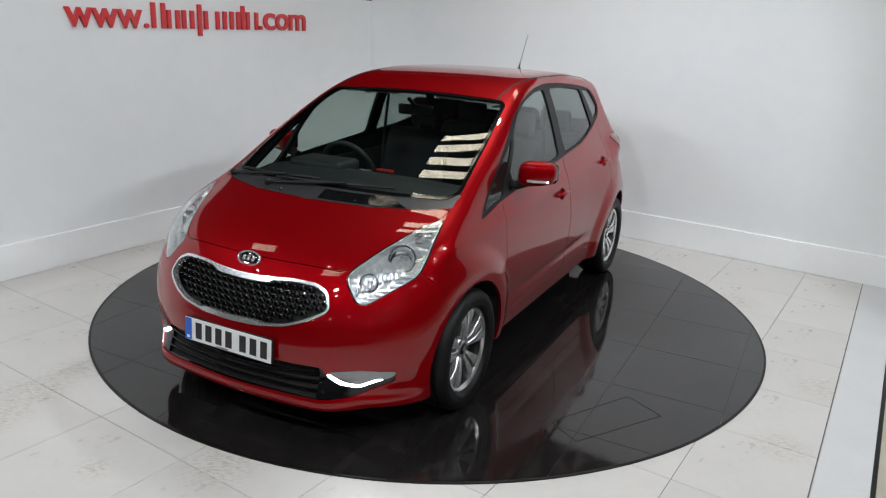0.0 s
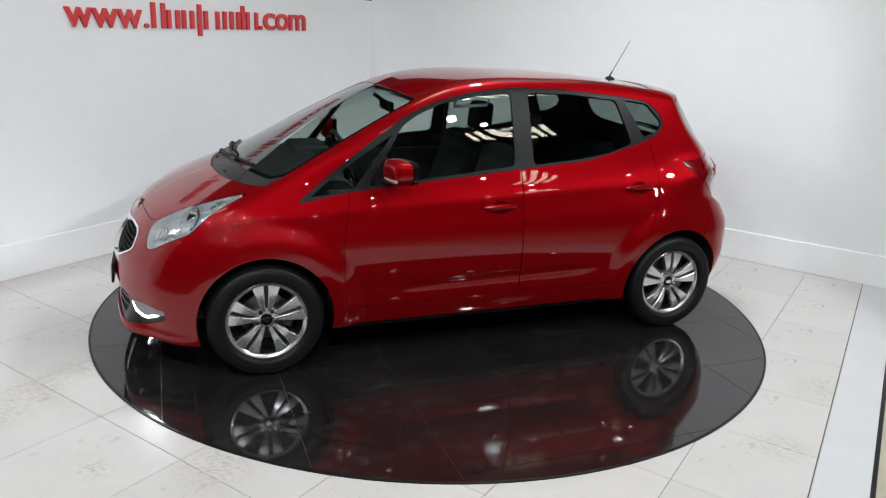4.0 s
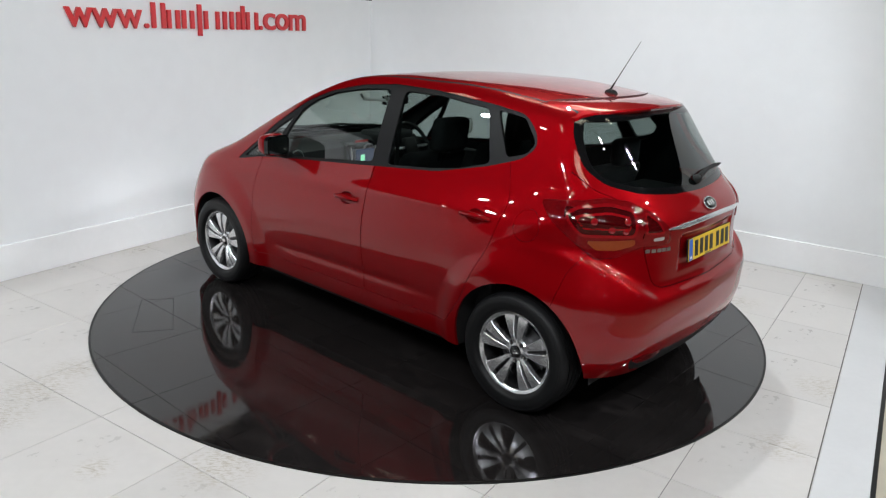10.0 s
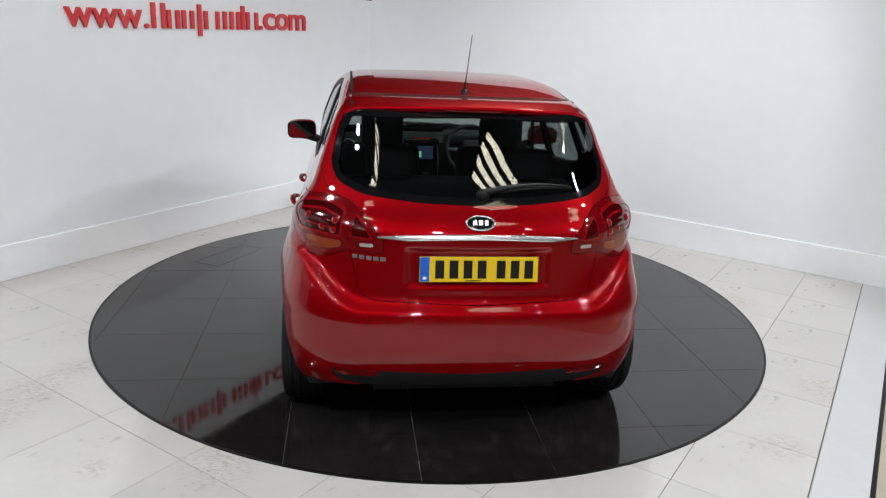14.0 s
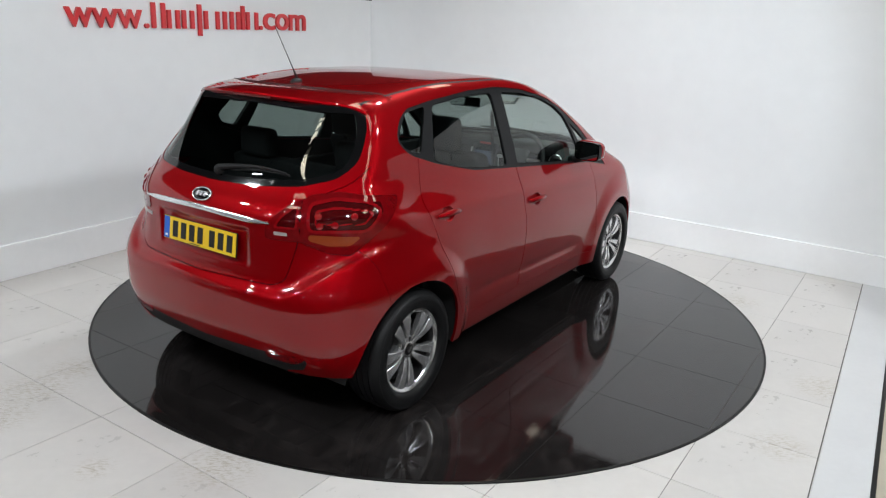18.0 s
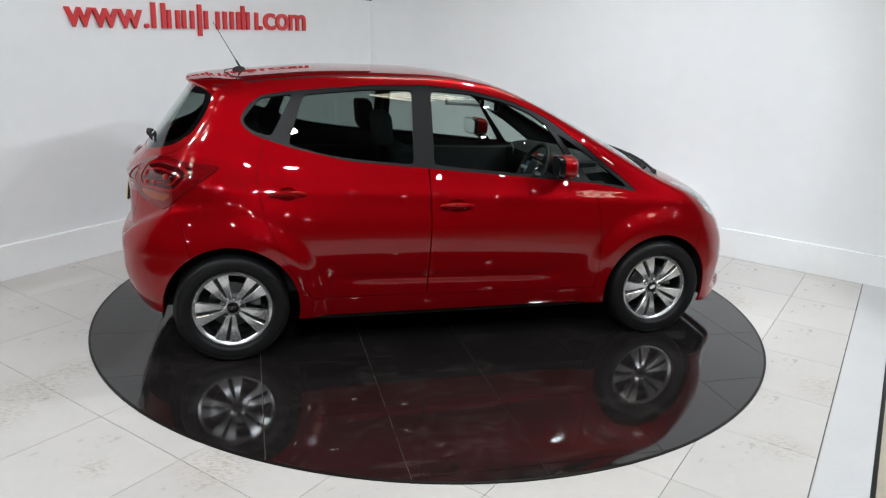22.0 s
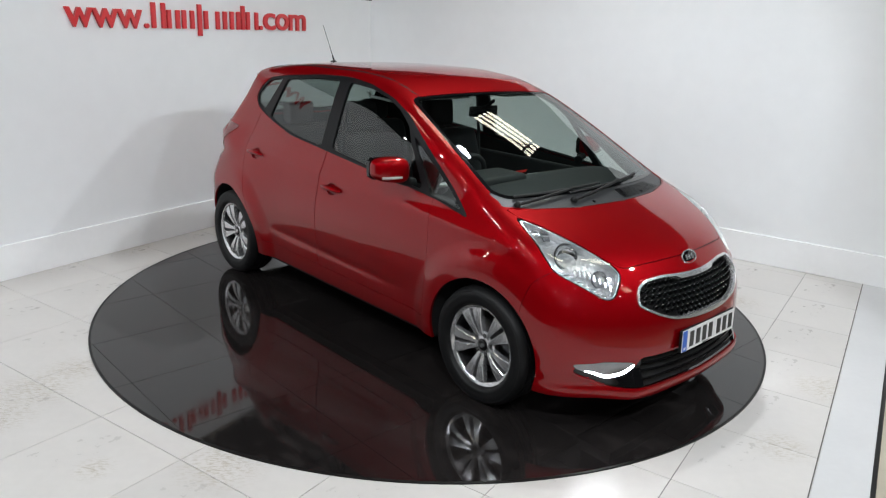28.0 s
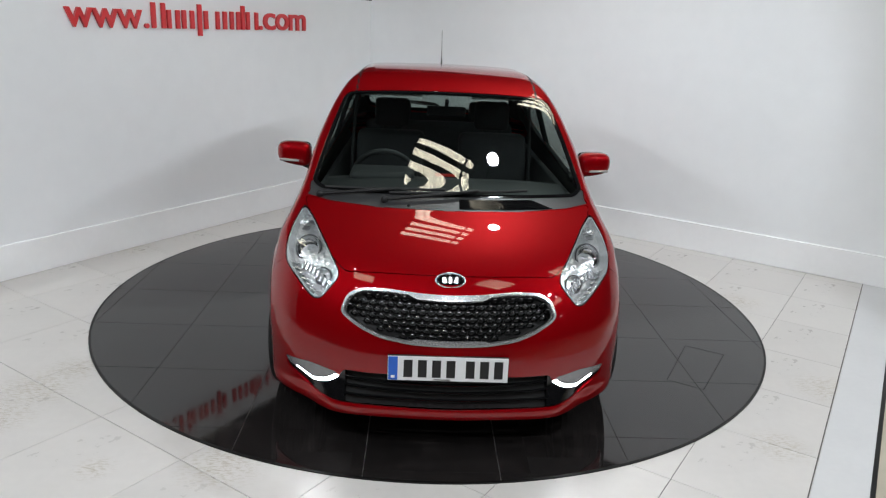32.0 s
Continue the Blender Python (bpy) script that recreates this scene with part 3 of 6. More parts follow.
SWEEP_LOW = curve((-0.3, 0.018), (0, 0), (0.3, 0.018), (0.45, 0.040), (0.51, 0.062), (0.56, 0.100), (0.64, 0.182), (0.72, 0.248), (0.80, 0.332), (0.85, 0.414), (0.88, 0.50), (0.905, 0.72), (1.1, 2.6), soft=0.012)
SWEEP_R = curve((-0.3, 0.010), (0, 0), (0.3, 0.010), (0.5, 0.030), (0.6, 0.052), (0.7, 0.100), (0.78, 0.17), (0.83, 0.245), (0.87, 0.36), (0.90, 0.60), (1.1, 2.2), soft=0.02)
SWEEP_HIGH = curve((-0.3, 0.018), (0, 0), (0.3, 0.018), (0.44, 0.042), (0.55, 0.092), (0.62, 0.148), (0.70, 0.222), (0.76, 0.285), (0.80, 0.345), (0.84, 0.48), (0.87, 0.76), (1.1, 2.4), soft=0.02)
WIDTH = curve((0.05, 0.76), (0.2, 0.815), (0.30, 0.838), (0.45, 0.853), (0.60, 0.864), (0.69, 0.866), (0.78, 0.859), (0.87, 0.840), (0.96, 0.812), (1.02, 0.791), (1.07, 0.770),
              (1.3, 0.692), (1.5, 0.615), (1.6, 0.56), (1.8, 0.42), soft=0.035)


def ramp(x, a, b):
    t = np.clip((x - a) / (b - a), 0, 1)
    return t * t * (3 - 2 * t)


def swept(x, a):
    """Length coordinate in which the screen's and bonnet's bowed edges are straight."""
    return x + ramp(x, -0.25, 0.95) * 0.118 * (a / 0.7) ** 2 - ramp(-x, 0.6, 1.3) * 0.16 * (a / 0.6) ** 2


def soft_max(values, k):
    m = np.max(values, axis=0)
    return m + k * np.log(sum(np.exp(np.clip((v - m) / k, -40, 0)) for v in values))


def body_distance(P):
    x, a, z = P[:, 0], np.abs(P[:, 1]), P[:, 2]
    s = swept(x, a)
    f_top = (z - TOP(s) + 0.012 * (a / 0.55) ** 2) / np.sqrt(1 + TOP.slope(s) ** 2)
    low = ramp(-z, -0.36, -0.25)
    bow = SWEEP_F(a) * (1 - low) + SWEEP_LOW(a) * low
    bow_slope = SWEEP_F.slope(a) * (1 - low) + SWEEP_LOW.slope(a) * low
    f_front = (x - NOSE(z) + bow) / np.sqrt(1 + NOSE.slope(z) ** 2 + bow_slope ** 2)
    plate = 0.012 * ramp(0.33 - a, 0, 0.035) * ramp(z, 0.765, 0.80) * ramp(-z, -0.965, -0.935)
    high = ramp(z, 0.62, 0.92)
    sweep = SWEEP_R(a) * (1 - high) + SWEEP_HIGH(a) * high
    sweep_slope = SWEEP_R.slope(a) * (1 - high) + SWEEP_HIGH.slope(a) * high
    sweep = sweep + 0.052 * ramp(a, 0.42, 0.62) * ramp(z, 1.10, 1.35)
    zr = z - 0.20 * ramp(a, 0.50, 0.86) * ramp(z, 0.45, 0.66) * ramp(-z, -1.10, -0.90)
    f_rear = (TAIL(zr) + sweep - x + plate) / np.sqrt(1 + TAIL.slope(zr) ** 2 + sweep_slope ** 2)
    rf = np.hypot(x - HALF_BASE, z - WHEEL_Z)
    rr = np.hypot(x + HALF_BASE, z - WHEEL_Z)
    flare = 0.032 * ramp(-rf, -0.55, -0.41) + 0.032 * ramp(-rr, -0.55, -0.42)
    along = ramp(x, -1.0, -0.78) * ramp(-x, -0.98, -0.72)
    fold = z + 0.02 * x
    tuck = (-0.007 * ramp(-fold, -0.62, -0.44) - 0.007 * np.exp(-((fold - 0.445) / 0.028) ** 2) * ramp(x, -0.80, -0.50) * ramp(-x, -0.75, -0.40)) * along
    shoulder = 0.007 * np.exp(-((z - 0.93 + 0.045 * x) / 0.045) ** 2)
    bonnet_taper = -0.014 * ramp(x, 0.5, 1.3) * ramp(z, 0.65, 0.98) - 0.012 * ramp(-x, 0.6, 1.35) * ramp(z, 0.88, 1.1)
    rail = 0.030 * ramp(x, -0.3, 0.5) * ramp(z, 1.0, 1.25)
    hips = 0.022 * ramp(-x, 0.55, 1.25) * ramp(z, 0.30, 0.62) * ramp(-z, -1.10, -0.80)
    lamp_corner = 0.032 * ramp(-x, 1.15, 1.5) * ramp(z, 0.80, 0.98) * ramp(-z, -1.17, -1.05)
    w = WIDTH(z) + rail + hips + lamp_corner + flare + tuck + shoulder + bonnet_taper
    f_side = (a - w) / np.sqrt(1 + WIDTH.slope(z) ** 2)
    f = soft_max([f_top, f_side], 0.024)
    f = soft_max([f, f_front], 0.022)
    f = soft_max([f, f_rear], 0.014)
    return np.maximum(f, 0.14 - z)


class Shell:
    """The body's outer skin as triangles; carve() cuts pieces out of it along smooth outlines."""

    def __init__(self, n_len=210, n_cap=130, n_ang=440):
        x0, x1 = -1.15, 1.22
        o, d = [], []
        ang = np.linspace(0, 2 * np.pi, n_ang, endpoint=False)
        cy, sz = np.sin(ang), np.cos(ang)
        for k in range(n_cap, 0, -1):
            p = (k / n_cap) * np.pi / 2
            o.append(np.tile((x0, 0, 0.84), (n_ang, 1)))
            d.append(np.stack([np.full(n_ang, -np.sin(p)), cy * np.cos(p), sz * np.cos(p)], 1))
        for x in np.linspace(x0, x1, n_len):
            zc = 0.84 - 0.16 * (x - x0) / (x1 - x0)
            o.append(np.tile((x, 0, zc), (n_ang, 1)))
            d.append(np.stack([np.zeros(n_ang), cy, sz], 1))
        for k in range(1, n_cap + 1):
            p = (k / n_cap) * np.pi / 2
            o.append(np.tile((x1, 0, 0.68), (n_ang, 1)))
            d.append(np.stack([np.full(n_ang, np.sin(p)), cy * np.cos(p), sz * np.cos(p)], 1))
        rows = len(o)
        o, d = np.concatenate(o), np.concatenate(d)
        lo, hi = np.zeros(len(o)), np.full(len(o), 1.6)
        for _ in range(26):
            mid = (lo + hi) / 2
            inside = body_distance(o + d * mid[:, None]) < 0
            lo, hi = np.where(inside, mid, lo), np.where(inside, hi, mid)
        self.V = o + d * ((lo + hi) / 2)[:, None]
        self.N = self.normals(self.V)
        i = np.arange(rows - 1)[:, None] * n_ang
        j = np.arange(n_ang)[None, :]
        a, b = i + j, i + (j + 1) % n_ang
        c, e = a + n_ang, b + n_ang
        self.T = np.concatenate([np.stack([a, b, e], -1).reshape(-1, 3), np.stack([a, e, c], -1).reshape(-1, 3)])
        p = self.V[self.T]
        out = np.einsum("ij,ij->i", np.cross(p[:, 1] - p[:, 0], p[:, 2] - p[:, 0]), self.N[self.T[:, 0]])
        flip = out < 0
        self.T[flip] = self.T[flip][:, ::-1]
        area = np.linalg.norm(np.cross(p[:, 1] - p[:, 0], p[:, 2] - p[:, 0]), axis=1)
        self.T = self.T[area > 1e-10]
        self.R = np.zeros(len(self.T), int)

    @staticmethod
    def normals(P):
        e = 0.002
        g = np.stack([body_distance(P + np.array(v) * e) - body_distance(P - np.array(v) * e) for v in ((1, 0, 0), (0, 1, 0), (0, 0, 1))], 1)
        return g / np.maximum(np.linalg.norm(g, axis=1), 1e-9)[:, None]

    def carve(self, field, made, where=None, source=0):
        """Cuts the pieces with number source along field = 0; the side with field < 0 gets the number made."""
        cand = self.R == source
        mid = self.V[self.T].mean(1)
        if where is not None:
            cand &= where(mid)
        idx = np.nonzero(cand)[0]
        if not len(idx):
            return
        used = np.unique(self.T[idx])
        f = np.full(len(self.V), 1.0)
        f[used] = field(self.V[used])
        f[np.abs(f) < 2e-5] = 2e-5
        neg = f[self.T[idx]] < 0
        count = neg.sum(1)
        self.R[idx[count == 3]] = made
        mixed = idx[(count == 1) | (count == 2)]
        if not len(mixed):
            return
        t = self.T[mixed]
        ng = f[t] < 0
        lone_neg = ng.sum(1) == 1
        lone = np.where(lone_neg, ng.argmax(1), (~ng).argmax(1))
        r = np.arange(len(t))
        a, b, c = t[r, lone], t[r, (lone + 1) % 3], t[r, (lone + 2) % 3]
        edges = np.concatenate([np.stack([a, b], 1), np.stack([a, c], 1)])
        key = np.sort(edges, 1)
        uniq, inv = np.unique(key, axis=0, return_inverse=True)
        inv = inv.reshape(-1)
        fa, fb = f[uniq[:, 0]], f[uniq[:, 1]]
        w = (fa / (fa - fb))[:, None]
        nv = self.V[uniq[:, 0]] * (1 - w) + self.V[uniq[:, 1]] * w
        nn = self.N[uniq[:, 0]] * (1 - w) + self.N[uniq[:, 1]] * w
        base = len(self.V)
        self.V = np.concatenate([self.V, nv])
        self.N = np.concatenate([self.N, nn / np.linalg.norm(nn, axis=1)[:, None]])
        ab, ac = base + inv[:len(t)], base + inv[len(t):]
        lone_id = np.where(lone_neg, made, source)
        rest_id = np.where(lone_neg, source, made)
        keep = np.ones(len(self.T), bool)
        keep[mixed] = False
        self.T = np.concatenate([self.T[keep], np.stack([a, ab, ac], 1), np.stack([ab, b, c], 1), np.stack([ab, c, ac], 1)])
        self.R = np.concatenate([self.R[keep], lone_id, rest_id, rest_id])

    def islands(self, t):
        """Numbers the connected pieces among triangles t."""
        used, inv = np.unique(t, return_inverse=True)
        t = inv.reshape(-1, 3)
        lab = np.arange(len(used))
        while True:
            low = lab[t].min(1)
            nxt = lab.copy()
            for c in range(3):
                np.minimum.at(nxt, t[:, c], low)
            nxt = nxt[nxt]
            if (nxt == lab).all():
                break
            lab = nxt
        return np.unique(lab[t[:, 0]], return_inverse=True)[1].reshape(-1)

    def panel(self, name, number, mat, parent, label="", flange=0.014, offset=0.0, split=False):
        """Links the piece with that number as one mesh, its edges folded inwards."""
        t = self.T[self.R == number]
        if not len(t):
            return None
        if split:
            ids, mark = self.islands(t), number
            order = np.argsort(-np.bincount(ids))
            fresh = 2000 + 10 * number
            rows = np.nonzero(self.R == number)[0]
            for k, isl in enumerate(order):
                self.R[rows[ids == isl]] = fresh + k
            return [self.panel(name, fresh + k, mat, parent, label, flange, offset) for k in range(min(len(order), 9)) if (ids == order[k]).sum() > 12][0]
        used, inv = np.unique(t, return_inverse=True)
        t = inv.reshape(-1, 3)
        v, n = self.V[used] + self.N[used] * offset, self.N[used]
        faces = t
        if flange:
            e = np.concatenate([t[:, [0, 1]], t[:, [1, 2]], t[:, [2, 0]]])
            code = np.sort(e, 1)
            code = code[:, 0].astype(np.int64) * (len(used) + 1) + code[:, 1]
            _, first, cnt = np.unique(code, return_index=True, return_counts=True)
            e = e[first[cnt == 1]]
            ring = np.unique(e)
            # a hard fold: the flange gets its own copies of the edge points
            pos = {int(k): i for i, k in enumerate(ring)}
            top0 = len(v)
            low0 = top0 + len(ring)
            v = np.concatenate([v, v[ring], v[ring] - n[ring] * flange])
            n = np.concatenate([n, n[ring], n[ring]])
            i0 = np.array([pos[int(k)] for k in e[:, 0]])
            i1 = np.array([pos[int(k)] for k in e[:, 1]])
            folds = np.concatenate([np.stack([i1 + top0, i0 + top0, i0 + low0], 1), np.stack([i1 + top0, i0 + low0, i1 + low0], 1)])
            faces = np.concatenate([t, folds])
            fn = np.zeros((len(ring) * 2, 3))
            for k in folds:
                q = np.cross(v[k[1]] - v[k[0]], v[k[2]] - v[k[0]])
                fn[k - top0] += q
            n[top0:] = fn / np.maximum(np.linalg.norm(fn, axis=1), 1e-9)[:, None]
        return mesh_object(name, v, faces, mat, parent, label, True, n)


def rounded(points, r=0.03, steps=5):
    """A closed outline with straight runs and rounded corners."""
    out = []
    n = len(points)
    for i in range(n):
        p0, p, p1 = (np.array(points[k % n], float) for k in (i - 1, i, i + 1))
        l0, l1 = np.linalg.norm(p0 - p), np.linalg.norm(p1 - p)
        a = p + (p0 - p) * min(r, 0.45 * l0) / l0
        b = p + (p1 - p) * min(r, 0.45 * l1) / l1
        for t in np.linspace(0, 1, steps):
            out.append((1 - t) ** 2 * a + 2 * t * (1 - t) * p + t * t * b)
    return np.array(out)


def mirrored(points):
    """A closed outline from its half with first coordinate >= 0, listed from top to bottom."""
    return list(points) + [(-p[0], p[1]) for p in reversed(points) if abs(p[0]) > 1e-6]


def outline_distance(Q, poly):
    best = np.full(len(Q), 1e9)
    inside = np.zeros(len(Q), bool)
    for a, b in zip(poly, np.roll(poly, -1, 0)):
        e = b - a
        w = Q - a
        t = np.clip((w @ e) / max(e @ e, 1e-12), 0, 1)
        dx = w[:, 0] - e[0] * t
        dy = w[:, 1] - e[1] * t
        best = np.minimum(best, dx * dx + dy * dy)
        c = (a[1] > Q[:, 1]) != (b[1] > Q[:, 1])
        if abs(e[1]) > 1e-12:
            inside ^= c & (Q[:, 0] < a[0] + (Q[:, 1] - a[1]) / e[1] * e[0])
    return np.sqrt(best) * np.where(inside, -1, 1)


def side_field(poly):
    return lambda P: outline_distance(P[:, [0, 2]], poly)


def end_field(poly):
    return lambda P: outline_distance(P[:, [1, 2]], poly)


def deck_field(poly):
    return lambda P: outline_distance(np.stack([swept(P[:, 0], np.abs(P[:, 1])), P[:, 1]], 1), poly)


def tail_field(poly):
    def f(P):
        ang = np.degrees(np.arctan2(np.abs(P[:, 1]) - 0.25, -(P[:, 0] + 1.25)))
        return outline_distance(np.stack([ang * 0.011, P[:, 2]], 1), poly)
    return f


def shifted(field, d):
    return lambda P: field(P) + d


def on_side(s):
    return lambda C: C[:, 1] * s > 0.25


# outlines: side views are (x, z), end views (y, z), deck views (swept x, y)
GLAZED = rounded([(1.14, 0.935), (0.88, 0.985), (0.63, 1.012), (-0.17, 1.080), (-0.65, 1.122), (-0.97, 1.194), (-1.17, 1.258), (-1.24, 1.325), (-1.205, 1.40),
                  (-1.12, 1.468), (-0.91, 1.497), (-0.51, 1.532), (-0.19, 1.54), (0.07, 1.517), (0.32, 1.462), (0.51, 1.385), (0.77, 1.215), (1.02, 1.03)], 0.045)
PANE_FRONT = rounded([(1.065, 0.968), (0.815, 1.004), (0.585, 1.292), (0.77, 1.178), (0.99, 1.025)], 0.02)
PANE_DOOR = rounded([(0.745, 1.015), (0.53, 1.332), (0.42, 1.402), (0.27, 1.457), (0.05, 1.498), (-0.165, 1.511), (-0.160, 1.103)], 0.03)
PANE_REAR = rounded([(-0.275, 1.511), (-0.55, 1.508), (-0.890, 1.474), (-0.982, 1.212), (-0.80, 1.162), (-0.60, 1.132), (-0.280, 1.104)], 0.03)
PANE_QUARTER = rounded([(-0.948, 1.476), (-1.122, 1.452), (-1.222, 1.340), (-1.185, 1.286), (-1.072, 1.252)], 0.025)
SCREEN = rounded([(1.388, 0.0), (1.38, 0.40), (1.362, 0.66), (1.30, 0.712), (0.90, 0.668), (0.52, 0.618), (0.468, 0.585), (0.452, 0.3), (0.448, 0.0),
                  (0.452, -0.3), (0.468, -0.585), (0.52, -0.618), (0.90, -0.668), (1.30, -0.712), (1.362, -0.66), (1.38, -0.40)], 0.03)
COWL = rounded([(1.38, 0.71), (1.41, 0.725), (1.455, 0.6), (1.49, 0.35), (1.50, 0.0), (1.49, -0.35), (1.455, -0.6), (1.41, -0.725), (1.38, -0.71),
                (1.30, -0.72), (1.30, 0.72)], 0.02)
BONNET = rounded([(1.905, 0.0), (1.90, 0.47), (1.84, 0.535), (1.70, 0.62), (1.52, 0.70), (1.425, 0.725), (1.462, 0.61), (1.496, 0.35), (1.506, 0.0),
                  (1.496, -0.35), (1.462, -0.61), (1.425, -0.725), (1.52, -0.70), (1.70, -0.62), (1.84, -0.535), (1.90, -0.47)], 0.03)
REAR_SCREEN = rounded(mirrored([(0.0, 1.508), (0.572, 1.490), (0.614, 1.40), (0.646, 1.25), (0.612, 1.187), (0.50, 1.152), (0.25, 1.130), (0.0, 1.124)]), 0.03)
HATCH = rounded(mirrored([(0.0, 1.56), (0.60, 1.545), (0.66, 1.40), (0.695, 1.25), (0.668, 1.17), (0.545, 1.10), (0.555, 0.93), (0.515, 0.745), (0.46, 0.718), (0.0, 0.704)]), 0.03)
TAIL_LAMP = rounded([(0.165, 0.928), (0.170, 0.996), (0.26, 1.07), (0.38, 1.122), (0.52, 1.135), (0.68, 1.118), (0.87, 1.100), (0.86, 1.082), (0.56, 0.862), (0.46, 0.872), (0.33, 0.925)], 0.02)
HEAD_LAMP = rounded([(0.722, 0.992), (0.755, 0.93), (0.772, 0.86), (0.765, 0.79), (0.615, 0.678), (0.575, 0.682), (0.497, 0.775), (0.502, 0.806), (0.575, 0.885), (0.65, 0.95)], 0.025)
GRILLE = rounded(mirrored([(0.0, 0.743), (0.12, 0.746), (0.28, 0.756), (0.39, 0.750), (0.450, 0.722), (0.478, 0.655), (0.455, 0.632), (0.38, 0.595), (0.29, 0.566), (0.16, 0.549), (0.0, 0.546)]), 0.025)
INTAKE = rounded(mirrored([(0.0, 0.415), (0.46, 0.392), (0.478, 0.352), (0.54, 0.330), (0.615, 0.312), (0.742, 0.352), (0.738, 0.326), (0.60, 0.262), (0.50, 0.254), (0.0, 0.248)]), 0.02)
RUN_LAMP = rounded([(0.478, 0.352), (0.50, 0.372), (0.62, 0.384), (0.748, 0.372), (0.738, 0.350), (0.615, 0.298), (0.54, 0.318)], 0.015)
VALANCE = rounded(mirrored([(0.0, 0.368), (0.42, 0.386), (0.58, 0.400), (0.645, 0.382), (0.60, 0.315), (0.50, 0.290), (0.0, 0.275)]), 0.025)
FOG_REAR = rounded([(0.42, 0.388), (0.59, 0.402), (0.632, 0.382), (0.58, 0.356), (0.44, 0.356)], 0.012)
DOOR_FRONT = rounded([(0.84, 1.10), (0.855, 0.92), (0.885, 0.76), (0.89, 0.52), (0.872, 0.338), (-0.193, 0.345), (-0.183, 0.79), (-0.193, 1.20)], 0.03)
DOOR_REAR = rounded([(-0.199, 1.20), (-0.189, 0.79), (-0.199, 0.345), (-0.86, 0.352), (-0.905, 0.42), (-0.985, 0.53), (-1.12, 0.84), (-1.16, 1.04), (-1.06, 1.40)], 0.03)
BUMPER_F = rounded([(1.575, 0.05), (1.565, 0.60), (1.60, 0.735), (1.72, 0.842), (2.4, 0.842), (2.4, 0.05)], 0.02)
BUMPER_R = rounded([(-1.53, 0.05), (-1.505, 0.60), (-1.56, 0.80), (-1.63, 0.905), (-1.72, 0.945), (-2.3, 0.945), (-2.3, 0.05)], 0.02)


HANDLES = ((-0.035, 0.876, 0), (-0.995, 0.953, 1))


def front_end(C):
    return C[:, 0] > 1.0


def rear_end(C):
    return C[:, 0] < -1.2


